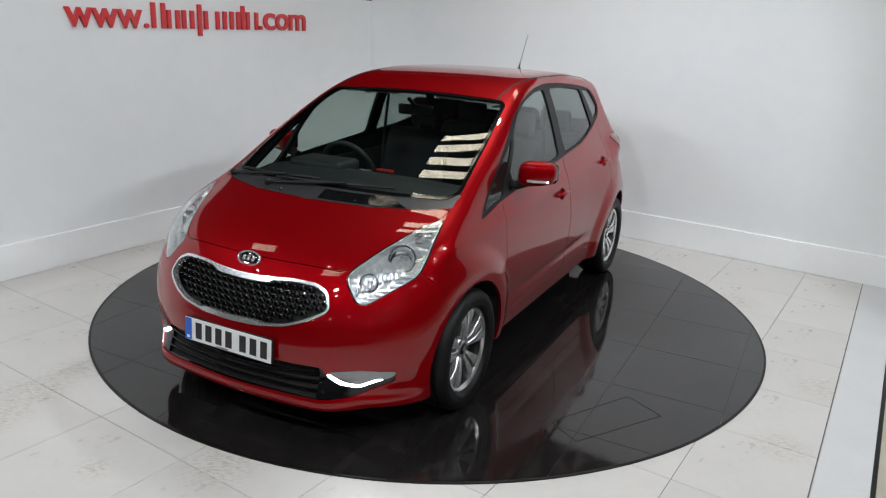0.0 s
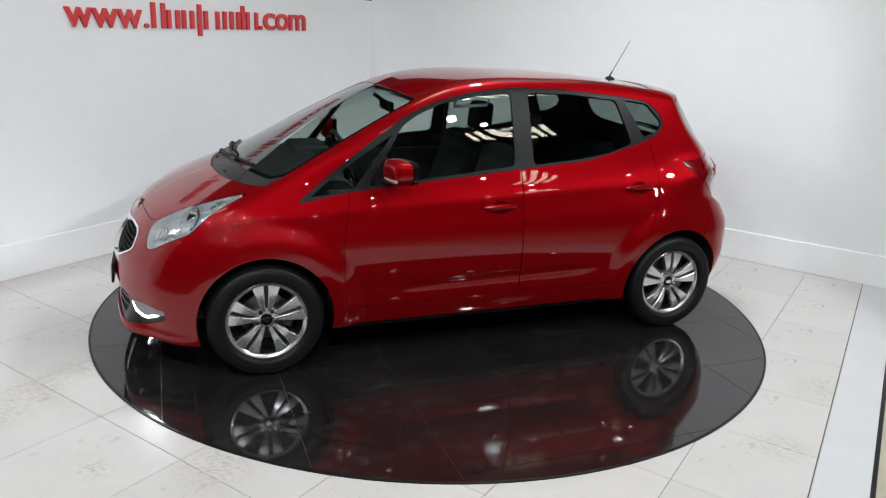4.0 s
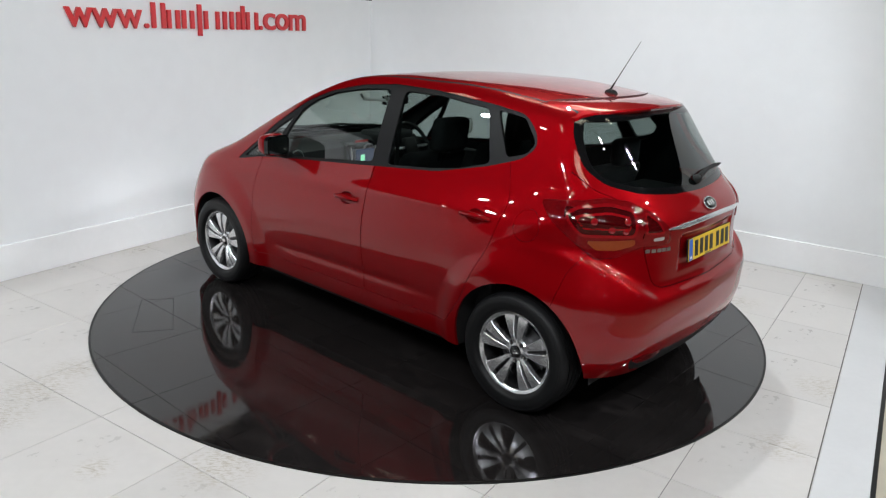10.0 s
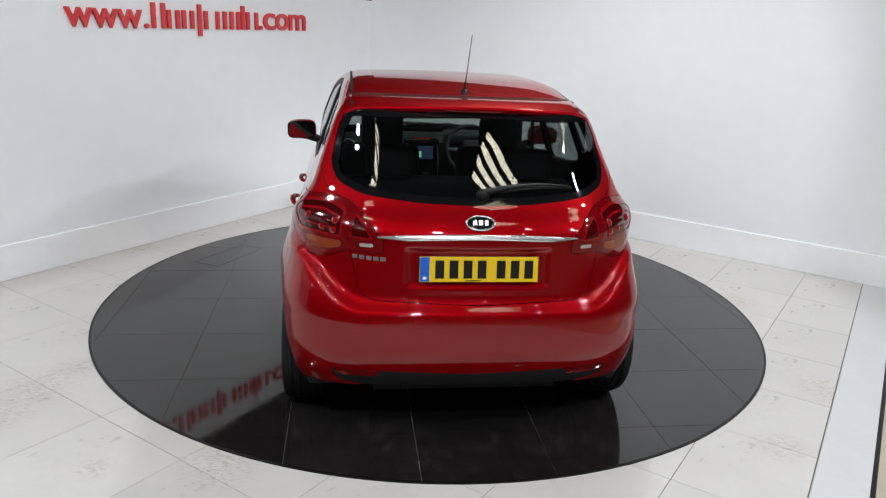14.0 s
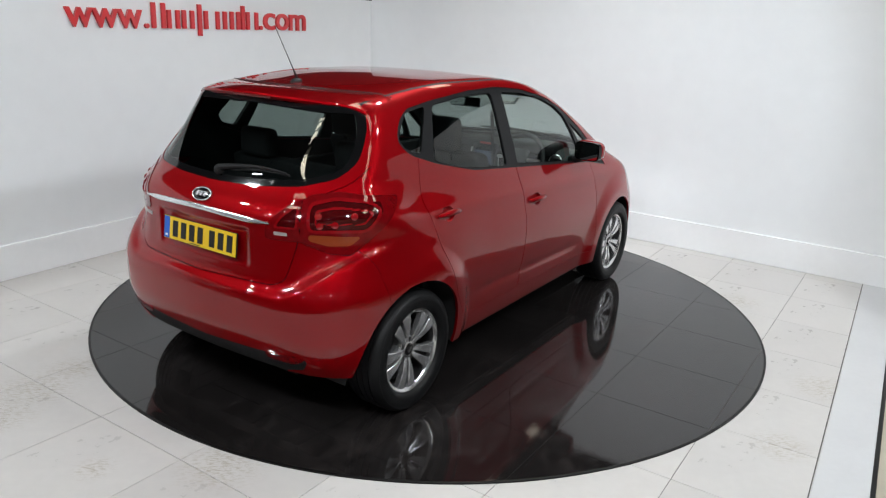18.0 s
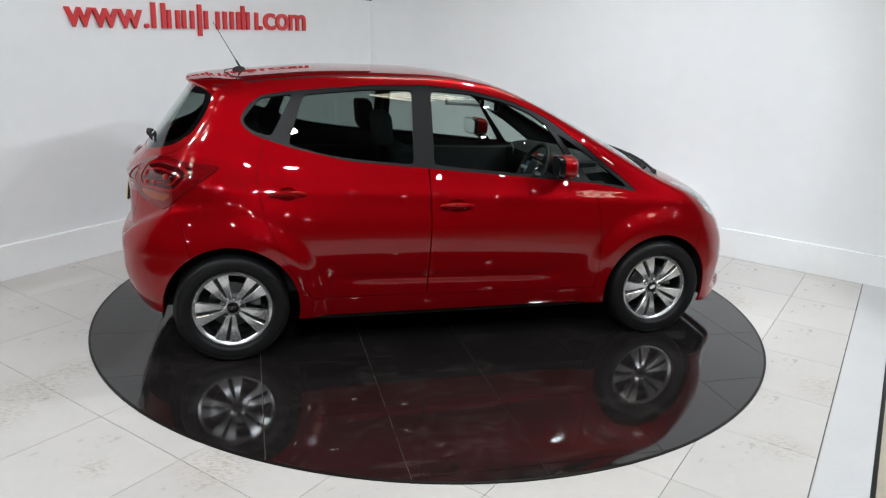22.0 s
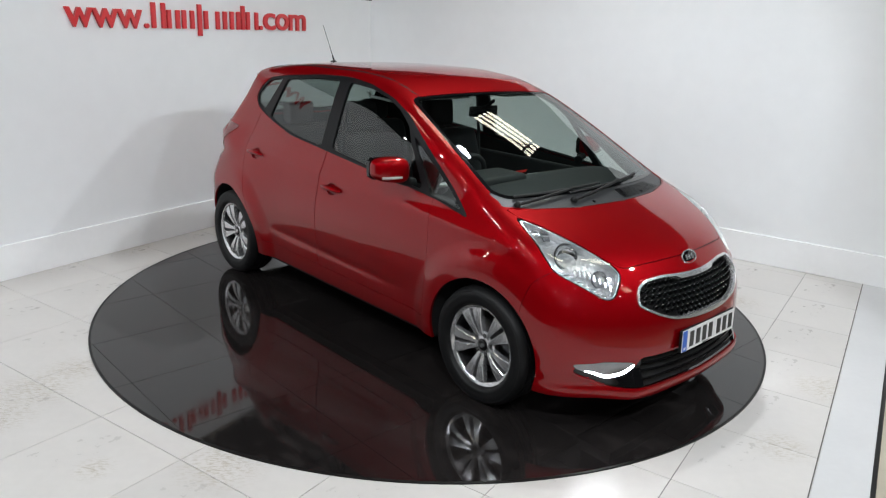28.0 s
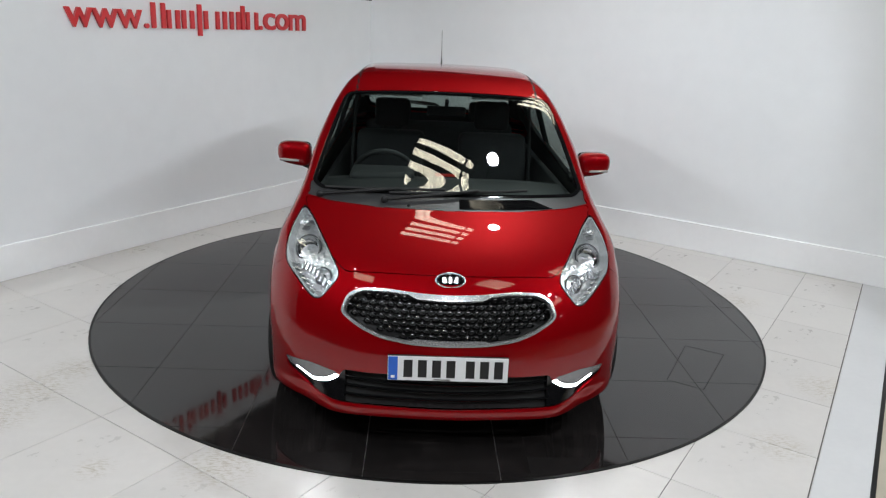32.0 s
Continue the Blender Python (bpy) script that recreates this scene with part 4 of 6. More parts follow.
def car_shell(car):
    sh = Shell()
    gone = -1

    def cut(field, number, where, d=0.0025):
        """A piece with an open joint of width d round it."""
        sh.carve(shifted(field, -d), 900, where)
        sh.carve(field, number, where, 900)
        sh.R[sh.R == 900] = gone

    # underside and wheel arches
    sh.carve(lambda P: P[:, 2] - np.interp(P[:, 0], [-1.9, -1.6, -1.0, 1.0, 1.6, 1.9], [0.295, 0.275, 0.235, 0.235, 0.200, 0.196]), gone)
    for cx, rad in ((HALF_BASE, 0.362), (-HALF_BASE, 0.370)):
        sh.carve(lambda P: np.hypot(P[:, 0] - cx, (P[:, 2] - WHEEL_Z) * 1.0) - rad, gone, lambda C: np.abs(C[:, 1]) > 0.45)
    # glazing
    for s, k in ((1, 10), (-1, 20)):
        sh.carve(side_field(GLAZED), k, on_side(s))
        for j, pane in enumerate((PANE_FRONT, PANE_DOOR, PANE_REAR, PANE_QUARTER)):
            sh.carve(side_field(pane), k + 1 + j, on_side(s), k)
    screen = deck_field(SCREEN)
    sh.carve(screen, 30, lambda C: (C[:, 0] > 0.1) & (C[:, 2] > 0.85))
    sh.carve(shifted(screen, 0.022), 31, None, 30)
    rear = end_field(REAR_SCREEN)
    sh.carve(rear, 32, rear_end)
    sh.carve(shifted(rear, 0.030), 33, None, 32)
    cut(deck_field(COWL), 34, lambda C: (C[:, 0] > 0.9) & (C[:, 2] > 0.85))
    # lamps and openings
    for s, k in ((1, 40), (-1, 50)):
        head = [(s * p[0], p[1]) for p in HEAD_LAMP]
        cut(end_field(np.array(head)), k, lambda C: (C[:, 0] > 1.0) & (C[:, 1] * s > 0))
        cut(tail_field(TAIL_LAMP), k + 1, lambda C: (C[:, 0] < -1.2) & (C[:, 1] * s > 0))
        run = np.array([(s * p[0], p[1]) for p in RUN_LAMP])
        cut(end_field(run), k + 2, lambda C: (C[:, 0] > 1.3) & (C[:, 1] * s > 0))
        fog = np.array([(s * p[0], p[1]) for p in FOG_REAR])
        cut(end_field(fog), k + 3, lambda C: (C[:, 0] < -1.3) & (C[:, 1] * s > 0))
    grille = end_field(GRILLE)
    sh.carve(grille, 60, front_end)
    sh.carve(lambda P: grille(P) + 0.0105 + 0.012 * ramp(0.19 - np.abs(P[:, 1]), 0, 0.05), 61, front_end, 60)
    cut(end_field(INTAKE), 62, front_end)
    sh.carve(lambda P: np.abs(P[:, 1]) - 0.455, 64, front_end, 62)
    cut(end_field(VALANCE), 63, rear_end)
    # painted panels
    cut(deck_field(BONNET), 70, lambda C: (C[:, 0] > 1.0) & (C[:, 2] > 0.72), 0.0035)
    cut(end_field(HATCH), 71, lambda C: C[:, 0] < -1.45, 0.0035)
    for s, k in ((1, 80), (-1, 85)):
        cut(side_field(DOOR_FRONT), k, on_side(s), 0.003)
        cut(side_field(DOOR_REAR), k + 1, on_side(s), 0.003)
    for x0, z0, d in HANDLES:
        for s, k in ((1, 80 + d), (-1, 85 + d)):
            sh.carve(lambda P: 0.04 * (np.hypot((P[:, 0] - x0) / 0.056, (P[:, 2] - z0) / 0.037) - 1), gone, on_side(s), k)
    cut(lambda P: np.hypot(P[:, 0] + 1.31, P[:, 2] - 0.97) - 0.074, 90, lambda C: C[:, 1] > 0.5, 0.002)
    cut(side_field(BUMPER_F), 72, lambda C: C[:, 0] > 1.0, 0.002)
    cut(side_field(BUMPER_R), 73, lambda C: C[:, 0] < -1.2, 0.002)
    ditch = lambda P: np.maximum(np.abs(np.abs(P[:, 1]) - 0.548) - 0.0075, np.abs(P[:, 0] + 0.50) - 0.94)
    sh.carve(ditch, 74, lambda C: (C[:, 2] > 1.35) & (C[:, 1] > 0))
    sh.carve(ditch, 76, lambda C: (C[:, 2] > 1.35) & (C[:, 1] < 0))
    sh.carve(lambda P: np.abs(P[:, 1]) - 0.548, 75, lambda C: (C[:, 2] > 1.40) & (C[:, 0] > -1.52) & (C[:, 0] < 0.46))
    sh.carve(lambda P: P[:, 2] - 0.338, 91, lambda C: (np.abs(C[:, 0]) < 1.0) & (C[:, 1] > 0.3))
    sh.carve(lambda P: P[:, 2] - 0.338, 92, lambda C: (np.abs(C[:, 0]) < 1.0) & (C[:, 1] < -0.3))
    sh.carve(lambda P: 0.80 - P[:, 0], 93, lambda C: (C[:, 1] > 0.3) & (C[:, 2] < 1.1) & (C[:, 0] > 0.7))
    sh.carve(lambda P: 0.80 - P[:, 0], 94, lambda C: (C[:, 1] < -0.3) & (C[:, 2] < 1.1) & (C[:, 0] > 0.7))
    sh.carve(lambda P: 0.2 - P[:, 0], 97, lambda C: C[:, 1] > 0)
    sh.carve(lambda P: 0.2 - P[:, 0], 98, lambda C: C[:, 1] < 0)
    sh.carve(lambda P: -P[:, 1], 95)
    sh.carve(lambda P: P[:, 1], 96)

    # a dark lining behind the painted skin
    solid = np.isin(sh.R, [0, 34, 62, 63, 64, 70, 71, 72, 73, 74, 75, 76, 97, 98, 80, 81, 85, 86, 90, 91, 92, 93, 94, 95, 96, gone])
    hole = np.hypot(np.abs(sh.V[:, 0]) - HALF_BASE, sh.V[:, 2] - WHEEL_Z) < 0.40
    keep = solid & ~hole[sh.T].any(1) & (sh.V[sh.T][:, :, 2].min(1) > 0.25)
    t = sh.T[keep]
    used, inv = np.unique(t, return_inverse=True)
    mesh_object("inner_lining", sh.V[used] - sh.N[used] * 0.028, inv.reshape(-1, 3), M_LINER, car, "dark lining behind the body panels")

    p = sh.panel
    p("bonnet", 70, M_PAINT, car, "short red metallic bonnet")
    p("front_bumper", 72, M_PAINT, car)
    p("rear_bumper", 73, M_PAINT, car)
    p("roof", 75, M_PAINT, car)
    p("roof_strip", 74, M_BLACKPL, car, "black rubber roof ditch strip")
    p("roof_strip", 76, M_BLACKPL, car, "black rubber roof ditch strip")
    hatch = p("tailgate", 71, M_PAINT, car)
    for s, k, d, f, q, sl in ((1, 10, 80, 93, 95, 91), (-1, 20, 85, 94, 96, 92)):
        fd = p("front_door", d, M_PAINT, car)
        rd = p("rear_door", d + 1, M_PAINT, car)
        p("front_wing", f, M_PAINT, car)
        p("side_panel", q, M_PAINT, car, split=True)
        p("windscreen_pillar", q + 2, M_PAINT, car, split=True)
        p("sill", sl, M_PAINT, car)
        p("window_surround", k, M_PILLAR, car, "satin black window frames and pillars", 0.020, -0.004)
        p("quarter_light", k + 1, M_GLASS, car, "", 0, -0.010)
        p("door_window", k + 2, M_GLASS, fd, "", 0, -0.012)
        p("door_window", k + 3, M_GLASSR, rd, "dark tinted glass", 0, -0.012)
        p("rear_quarter_light", k + 4, M_GLASSR, car, "dark tinted glass", 0, -0.010)
    p("fuel_flap", 90, M_PAINT, car)
    p("screen_surround", 30, M_GLOSSBLK, car, "black band round the windscreen", 0.010, -0.003)
    p("windscreen", 31, M_GLASS, car, "clear curved windscreen", 0, -0.004)
    p("rear_screen_surround", 32, M_GLOSSBLK, hatch, "black band round the rear window", 0.010, -0.003)
    p("rear_window", 33, M_GLASSR, hatch, "dark tinted glass", 0, -0.004)
    p("scuttle_panel", 34, M_SCUTTLE, car, "black plastic panel below the windscreen", 0.012, -0.006)
    p("grille_surround", 60, M_BRIGHT, car, "chrome grille frame", 0.03, 0.007)
    p("lower_intake", 64, M_INTAKE, car, "black lower air intake", 0.03, -0.030)
    p("intake_surround", 62, M_GLOSSBLK, car, "gloss black panel below the running lamps", 0.02, -0.006, True)
    p("rear_valance", 63, M_BLACKPL, car, "black plastic lower bumper", 0.014, -0.003)
    return sh


def hatch_of(car):
    return next(o for o in car.children if o.name.startswith('tailgate'))


def car_body():
    car = bpy.data.objects.new("hatchback_car", None)
    scene.collection.objects.link(car)
    tagged(car, "glossy red metallic five-door hatchback parked on the black turntable", "car")
    sh = car_shell(car)
    return car, sh, hatch_of(car)


CAR, SHELL, HATCH_PART = car_body()


# ---------------------------------------------------------------- the car: places on its skin
def meet(origin, way, reach=1.5):
    """Where a line from inside the car leaves its skin, and the outward normal there."""
    o, w = np.array(origin, float), np.array(way, float)
    w /= np.linalg.norm(w)
    lo, hi = 0.0, reach
    for _ in range(3):
        steps = np.linspace(lo, hi, 34)
        outside = body_distance(o + w * steps[:, None]) >= 0
        k = max(1, int(outside.argmax())) if outside.any() else 33
        lo, hi = steps[k - 1], steps[k]
    p = o + w * lo
    probe = p + 0.002 * STENCIL
    f = body_distance(probe)
    n = Vector((f[0] - f[1], f[2] - f[3], f[4] - f[5])).normalized()
    return Vector(p), n


STENCIL = np.array([(1, 0, 0), (-1, 0, 0), (0, 1, 0), (0, -1, 0), (0, 0, 1), (0, 0, -1)], float)


def at_front(y, z):
    return meet((1.2, y, z), (1, 0, 0))


def at_rear(y, z):
    return meet((-1.0, y, z), (-1, 0, 0))


def at_side(x, z, s):
    return meet((x, 0, z), (0, s, 0))


def at_top(x, y):
    return meet((x, y, 0.75), (0, 0, 1))


def sit(p, n, up=(0, 0, 1), lift=0.0):
    """A pose on the skin: z along the normal, y as near to up as it can be."""
    n = Vector(n).normalized()
    x = Vector(up).cross(n).normalized()
    y = n.cross(x)
    m = Matrix((x, y, n)).transposed().to_4x4()
    m.translation = Vector(p) + n * lift
    return m


def ellipse(a, b, n=40):
    return [(a * math.cos(2 * math.pi * k / n), b * math.sin(2 * math.pi * k / n)) for k in range(n)]


def add_dome(bm, a, b, h, rings=6, n=32, m=None):
    """A shallow oval dome over the plane."""
    m = m or Matrix()
    prev = None
    for i in range(rings + 1):
        ph = (i / rings) * math.pi / 2
        r, z = math.cos(ph), h * math.sin(ph)
        ring = [bm.verts.new(m @ Vector((a * r * math.cos(2 * math.pi * k / n), b * r * math.sin(2 * math.pi * k / n), z))) for k in range(n)] if i < rings else [bm.verts.new(m @ Vector((0, 0, h)))]
        if prev:
            for k in range(n):
                bm.faces.new((prev[k], prev[(k + 1) % n], ring[(k + 1) % n], ring[k]) if len(ring) > 1 else (prev[k], prev[(k + 1) % n], ring[0]))
        prev = ring
    return bm


# ---------------------------------------------------------------- wheels, arches, underside
def wheel_meshes():
    """Spoke faces, pockets, hub, nuts, disc and caliper of one alloy wheel round z, facing +z."""
    def spoke(bm, ang, half_in, half_out, r0, r1, z_in, z_out, off_in, off_out, depth):
        ca, sa = math.cos(ang), math.sin(ang)

        def put(r, o, z):
            return bm.verts.new((r * ca - o * sa, r * sa + o * ca, z))
        n = 6
        rows = []
        for k in range(n + 1):
            t = k / n
            r = r0 + (r1 - r0) * t
            h = half_in + (half_out - half_in) * t ** 1.3
            o = off_in + (off_out - off_in) * t
            z = z_in + (z_out - z_in) * t + 0.010 * math.sin(math.pi * t)
            b = 0.0035
            rows.append([put(r, o - h, z - depth), put(r, o - h, z - b), put(r, o - h + b, z), put(r, o + h - b, z), put(r, o + h, z - b), put(r, o + h, z - depth)])
        for a, c in zip(rows, rows[1:]):
            for k in range(5):
                bm.faces.new((a[k], a[k + 1], c[k + 1], c[k]))
        bm.faces.new(rows[-1])
        bm.faces.new(rows[0][::-1])

    spokes = []
    for i in range(5):
        ang = radians(90 + 72 * i)
        pair = []
        for s in (-1, 1):
            bm = bmesh.new()
            spoke(bm, ang, 0.0105, 0.0355, 0.046, 0.206, 0.058, 0.074, s * 0.0130, s * 0.0470, 0.030)
            pair.append(bm)
        spokes.append(pair)
    return spokes


def wheels(car):
    """Each wheel lies flat round z when built and is turned to face out of the car."""
    first = None
    nut = [(0.0075 * math.cos(k * math.pi / 3), 0.0075 * math.sin(k * math.pi / 3)) for k in range(6)]
    for x in (HALF_BASE, -HALF_BASE):
        for side in (1, -1):
            turn = Matrix.Rotation(radians(-90 * side), 4, "X") @ Matrix.Rotation(radians(180 if side > 0 else 26), 4, "Z")
            axle = Matrix.Translation((x, side * TRACK, WHEEL_Z)) @ turn
            if first is None:
                barrel = [(0.155, -0.09), (0.192, -0.085), (0.187, -0.02), (0.187, 0.045), (0.197, 0.066), (0.203, 0.074)]
                lip = [(0.196, 0.070), (0.204, 0.079), (0.2145, 0.0835), (0.2175, 0.0815), (0.2175, 0.066)]
                first = part("wheel", lathe(barrel, 64), M_DARKALLOY, car, "dark alloy wheel with machined spokes", True, axle)
                part("rim_lip", lathe(lip, 72), M_ALLOY, first, "bright machined rim edge", True)
                tread = [(0.205, -0.095), (0.235, -0.105), (0.285, -0.104), (0.304, -0.092), (0.3115, -0.07)]
                for k in range(4):
                    z = -0.054 + 0.036 * k
                    tread += [(0.3135, z - 0.012), (0.3135, z - 0.004), (0.306, z - 0.003), (0.306, z + 0.003), (0.3135, z + 0.004), (0.3135, z + 0.012)]
                tread += [(0.3115, 0.074), (0.304, 0.092), (0.296, 0.100), (0.290, 0.1035), (0.288, 0.1025), (0.284, 0.105), (0.262, 0.108), (0.258, 0.1065), (0.245, 0.107), (0.232, 0.103), (0.224, 0.094), (0.2175, 0.080), (0.205, 0.07)]
                part("tyre", lathe(tread, 80), M_TYRE, first, "black rubber tyre", True)
                for pair in wheel_meshes():
                    for bm in pair:
                        part("spoke", bm, M_ALLOY, first, "bright machined spoke", True)
                for i in range(5):
                    a = radians(90 + 72 * i)
                    m = Matrix.Rotation(a, 4, "Z")
                    slot = [(0.062, -0.006), (0.195, -0.018), (0.195, 0.018), (0.062, 0.006)]
                    part("spoke_slot", prism(slot, 0.026, 0.050, m), M_DARKALLOY, first, "dark slot between paired spokes")
                    b = radians(54 + 72 * i)
                    # the shade of each nut recess is a dark disc laid on the hub
                    part("nut_recess", lathe([(0.001, 0.0582), (0.0125, 0.0582), (0.0135, 0.055)], 16, Matrix.Translation((0.052 * math.cos(b), 0.052 * math.sin(b), 0))), M_DARKALLOY, first, "dark disc standing in for the shade of a nut recess")
                    part("wheel_nut", prism(nut, 0.03, 0.0605, Matrix.Translation((0.052 * math.cos(b), 0.052 * math.sin(b), 0))), M_CHROME, first)
                part("hub", lathe([(0.072, 0.0), (0.070, 0.045), (0.060, 0.056), (0.040, 0.058), (0.034, 0.060)], 40), M_ALLOY, first, "", True)
                part("centre_cap", add_dome(bmesh.new(), 0.032, 0.032, 0.007, m=Matrix.Translation((0, 0, 0.058))), M_GLOSSBLK, first, "black oval-badged wheel cap", True)
                part("cap_badge", prism(ellipse(0.020, 0.011), 0.0635, 0.0665), M_CHROME, first, "small chrome oval")
                part("brake_disc", lathe([(0.05, -0.012), (0.132, -0.012), (0.132, 0.0), (0.05, 0.0)], 48), M_STEEL, first, "steel brake disc", True)
                arc = [(0.10 * math.cos(radians(a)), 0.10 * math.sin(radians(a))) for a in range(-28, 29, 7)] + [(0.152 * math.cos(radians(a)), 0.152 * math.sin(radians(a))) for a in range(28, -29, -7)]
                part("brake_caliper", prism(arc, -0.03, 0.016), M_STEEL, first, "grey brake caliper")
                part("back_plate", lathe([(0.001, -0.03), (0.188, -0.03)], 32), M_LINER, first, "dark brake back plate")
            else:
                w = copy_thing(first, axle)
                w.parent = car
    # arches and underside
    for x in (HALF_BASE, -HALF_BASE):
        for s in (1, -1):
            bm = bmesh.new()
            prof = []
            for k in range(25):
                a = radians(-12 + 204 * k / 24)
                px, pz = x + 0.385 * math.cos(a), WHEEL_Z + 0.385 * math.sin(a)
                depth = at_side(x + 0.378 * math.cos(a), max(0.25, WHEEL_Z + 0.378 * math.sin(a)), s)[0].y * s - 0.012
                prof.append((px, pz, depth))
            inner = [bm.verts.new((p[0], s * 0.42, p[1])) for p in prof]
            outer = [bm.verts.new((p[0], s * p[2], p[1])) for p in prof]
            for k in range(24):
                bm.faces.new((inner[k], inner[k + 1], outer[k + 1], outer[k]))
            bm.faces.new(inner)
            part("wheel_arch_liner", bm, M_LINER, car, "dark wheel arch liner", True)
    part("underbody", box((-1.70, -0.44, 0.20), (1.88, 0.44, 0.26)), M_LINER, car, "dark underside")
    part("floor_pan", box((-0.90, -0.78, 0.20), (0.90, 0.78, 0.262)), M_LINER, car, "dark underside")


wheels(CAR)


# ---------------------------------------------------------------- lamps
def lamps(car):
    p = SHELL.panel
    for s, k in ((1, 40), (-1, 50)):
        # headlamp: bright bowl, two reflectors, a bezel, an amber turn bulb and a clear lens
        lens = p("headlamp", k, M_LENS, car, "clear headlamp with chrome reflectors", 0, 0.002)
        p("lamp_bowl", k, M_BOWL, lens, "bright silver lamp bowl", 0, -0.045)
        SHELL.carve(lambda P: np.abs(end_field(np.array([(s * q[0], q[1]) for q in HEAD_LAMP]))(P)) - 0.0075, k + 4, lambda C: C[:, 1] * s > 0, k)
        SHELL.carve(lambda P: -end_field(np.array([(s * q[0], q[1]) for q in HEAD_LAMP]))(P) - 0.0032, k + 205, lambda C: C[:, 1] * s > 0, k + 4)
        p("lamp_seal", k + 205, M_GLOSSBLK, lens, "black rubber seal round the lamp", 0.01, -0.003)
        p("lamp_bezel", k + 4, M_BOWL, lens, "bright lamp edge", 0.045, -0.002)
        for name, y, z, r in (("main_reflector", 0.668, 0.865, 0.054), ("dip_reflector", 0.585, 0.768, 0.036)):
            q, n = at_front(s * y, z)
            face = (Vector((1, s * 0.22, 0.10))).normalized()
            m = sit(q - n * 0.026 - Vector((0.012, 0, 0)), (face + n * 0.9).normalized())
            refl = part(name, lathe([(r, 0.004), (r * 0.96, 0.0), (r * 0.80, -0.014), (r * 0.5, -0.026), (r * 0.2, -0.030), (0.001, -0.030)], 36, m), M_CHROME, lens, "round chrome reflector", True)
            part("bulb_cover", add_dome(bmesh.new(), r * 0.42, r * 0.42, 0.022, m=m @ Matrix.Translation((0, 0, -0.028))), M_LENS if name == "main_reflector" else M_CHROME, refl, "", True)
            part("reflector_ring", lathe([(r * 1.02, 0.0), (r * 1.08, 0.005), (r * 1.14, 0.0)], 36, m), M_CHROME, refl, "", True)
            part("reflector_groove", lathe([(r * 1.14, 0.001), (r * 1.17, -0.004), (r * 1.21, 0.001)], 36, m), M_STEEL, refl, "dark groove round the reflector", True)
        q, n = at_front(s * 0.705, 0.945)
        m = sit(q - n * 0.030, n)
        part("turn_lamp", lathe([(0.026, 0.010), (0.022, 0.0), (0.012, -0.008), (0.001, -0.010)], 24, m), M_BRIGHT, lens, "silver turn lamp reflector", True)
        for j in range(7):
            q, n = at_front(s * (0.735 - 0.02 * j), 0.795 - 0.017 * j)
            part("lamp_rib", box((-0.028, -0.004, -0.010), (0.028, 0.004, 0.010), 0.002, sit(q, n, lift=-0.034)), M_BRIGHT, lens)

        # two dull blocks stand in for the shade inside the bowl's openings
        for y, z in ((0.690, 0.925), (0.662, 0.945)):
            q, n = at_front(s * y, z)
            part("lamp_opening", box((-0.018, -0.014, -0.004), (0.018, 0.014, 0.004), 0.003, sit(q, n, lift=-0.018)), M_TRAY, lens, "small dull block standing in for a shaded opening in the lamp bowl")
        for j in range(9):
            q, n = at_front(s * (0.54 + 0.018 * j), 0.715 + 0.020 * j - 0.0012 * j * j)
            part("lamp_facet", box((-0.007, -0.018, -0.008), (0.007, 0.018, 0.008), 0.004, sit(q, n, lift=-0.030)), M_BRIGHT, lens)
        # tail lamp: red body, inner ring units, amber and clear windows
        outline = tail_field(TAIL_LAMP)
        clear_box = rounded([(0.212, 0.950), (0.212, 0.966), (0.275, 0.963), (0.275, 0.947)], 0.005)
        amber_box = rounded([(0.37, 0.930), (0.37, 0.958), (0.50, 0.950), (0.615, 0.948), (0.56, 0.905), (0.46, 0.905)], 0.012)
        SHELL.carve(tail_field(clear_box), k + 5, lambda C: C[:, 0] < -1.2, k + 1)
        SHELL.carve(tail_field(amber_box), k + 6, lambda C: C[:, 0] < -1.2, k + 1)
        ring_box = rounded([(0.37, 0.972), (0.37, 1.085), (0.50, 1.108), (0.66, 1.095), (0.72, 1.06), (0.64, 0.972)], 0.03)
        SHELL.carve(lambda P: np.abs(tail_field(ring_box)(P)) - 0.007, k + 7, lambda C: C[:, 0] < -1.2, k + 1)
        SHELL.carve(shifted(tail_field(ring_box), 0.007), k + 8, lambda C: C[:, 0] < -1.2, k + 1)
        seam = lambda P: np.abs(np.degrees(np.arctan2(np.abs(P[:, 1]) - 0.25, -(P[:, 0] + 1.25))) * 0.011 - 0.332) - 0.003
        SHELL.carve(seam, -1, lambda C: C[:, 0] < -1.2, k + 1)
        wing_box = rounded([(0.215, 0.985), (0.25, 1.035), (0.30, 1.070), (0.318, 1.07), (0.318, 0.985)], 0.012)
        SHELL.carve(lambda P: np.abs(tail_field(wing_box)(P)) - 0.005, k + 201, lambda C: C[:, 0] < -1.2, k + 1)
        SHELL.carve(shifted(tail_field(wing_box), 0.005), k + 202, lambda C: C[:, 0] < -1.2, k + 1)
        tip_box = rounded([(0.668, 1.028), (0.668, 1.094), (0.725, 1.092), (0.725, 1.048)], 0.008)
        SHELL.carve(tail_field(tip_box), k + 203, lambda C: C[:, 0] < -1.2, k + 1)
        lamp = p("tail_lamp", k + 1, M_REDLENS, car, "glossy red tail lamp", 0.03, 0.004)
        p("turn_window", k + 6, M_AMBER, lamp, "amber lens window", 0.012, 0.003)
        p("reverse_window", k + 5, M_CLEARLENS, lamp, "clear lens window", 0.012, 0.003)
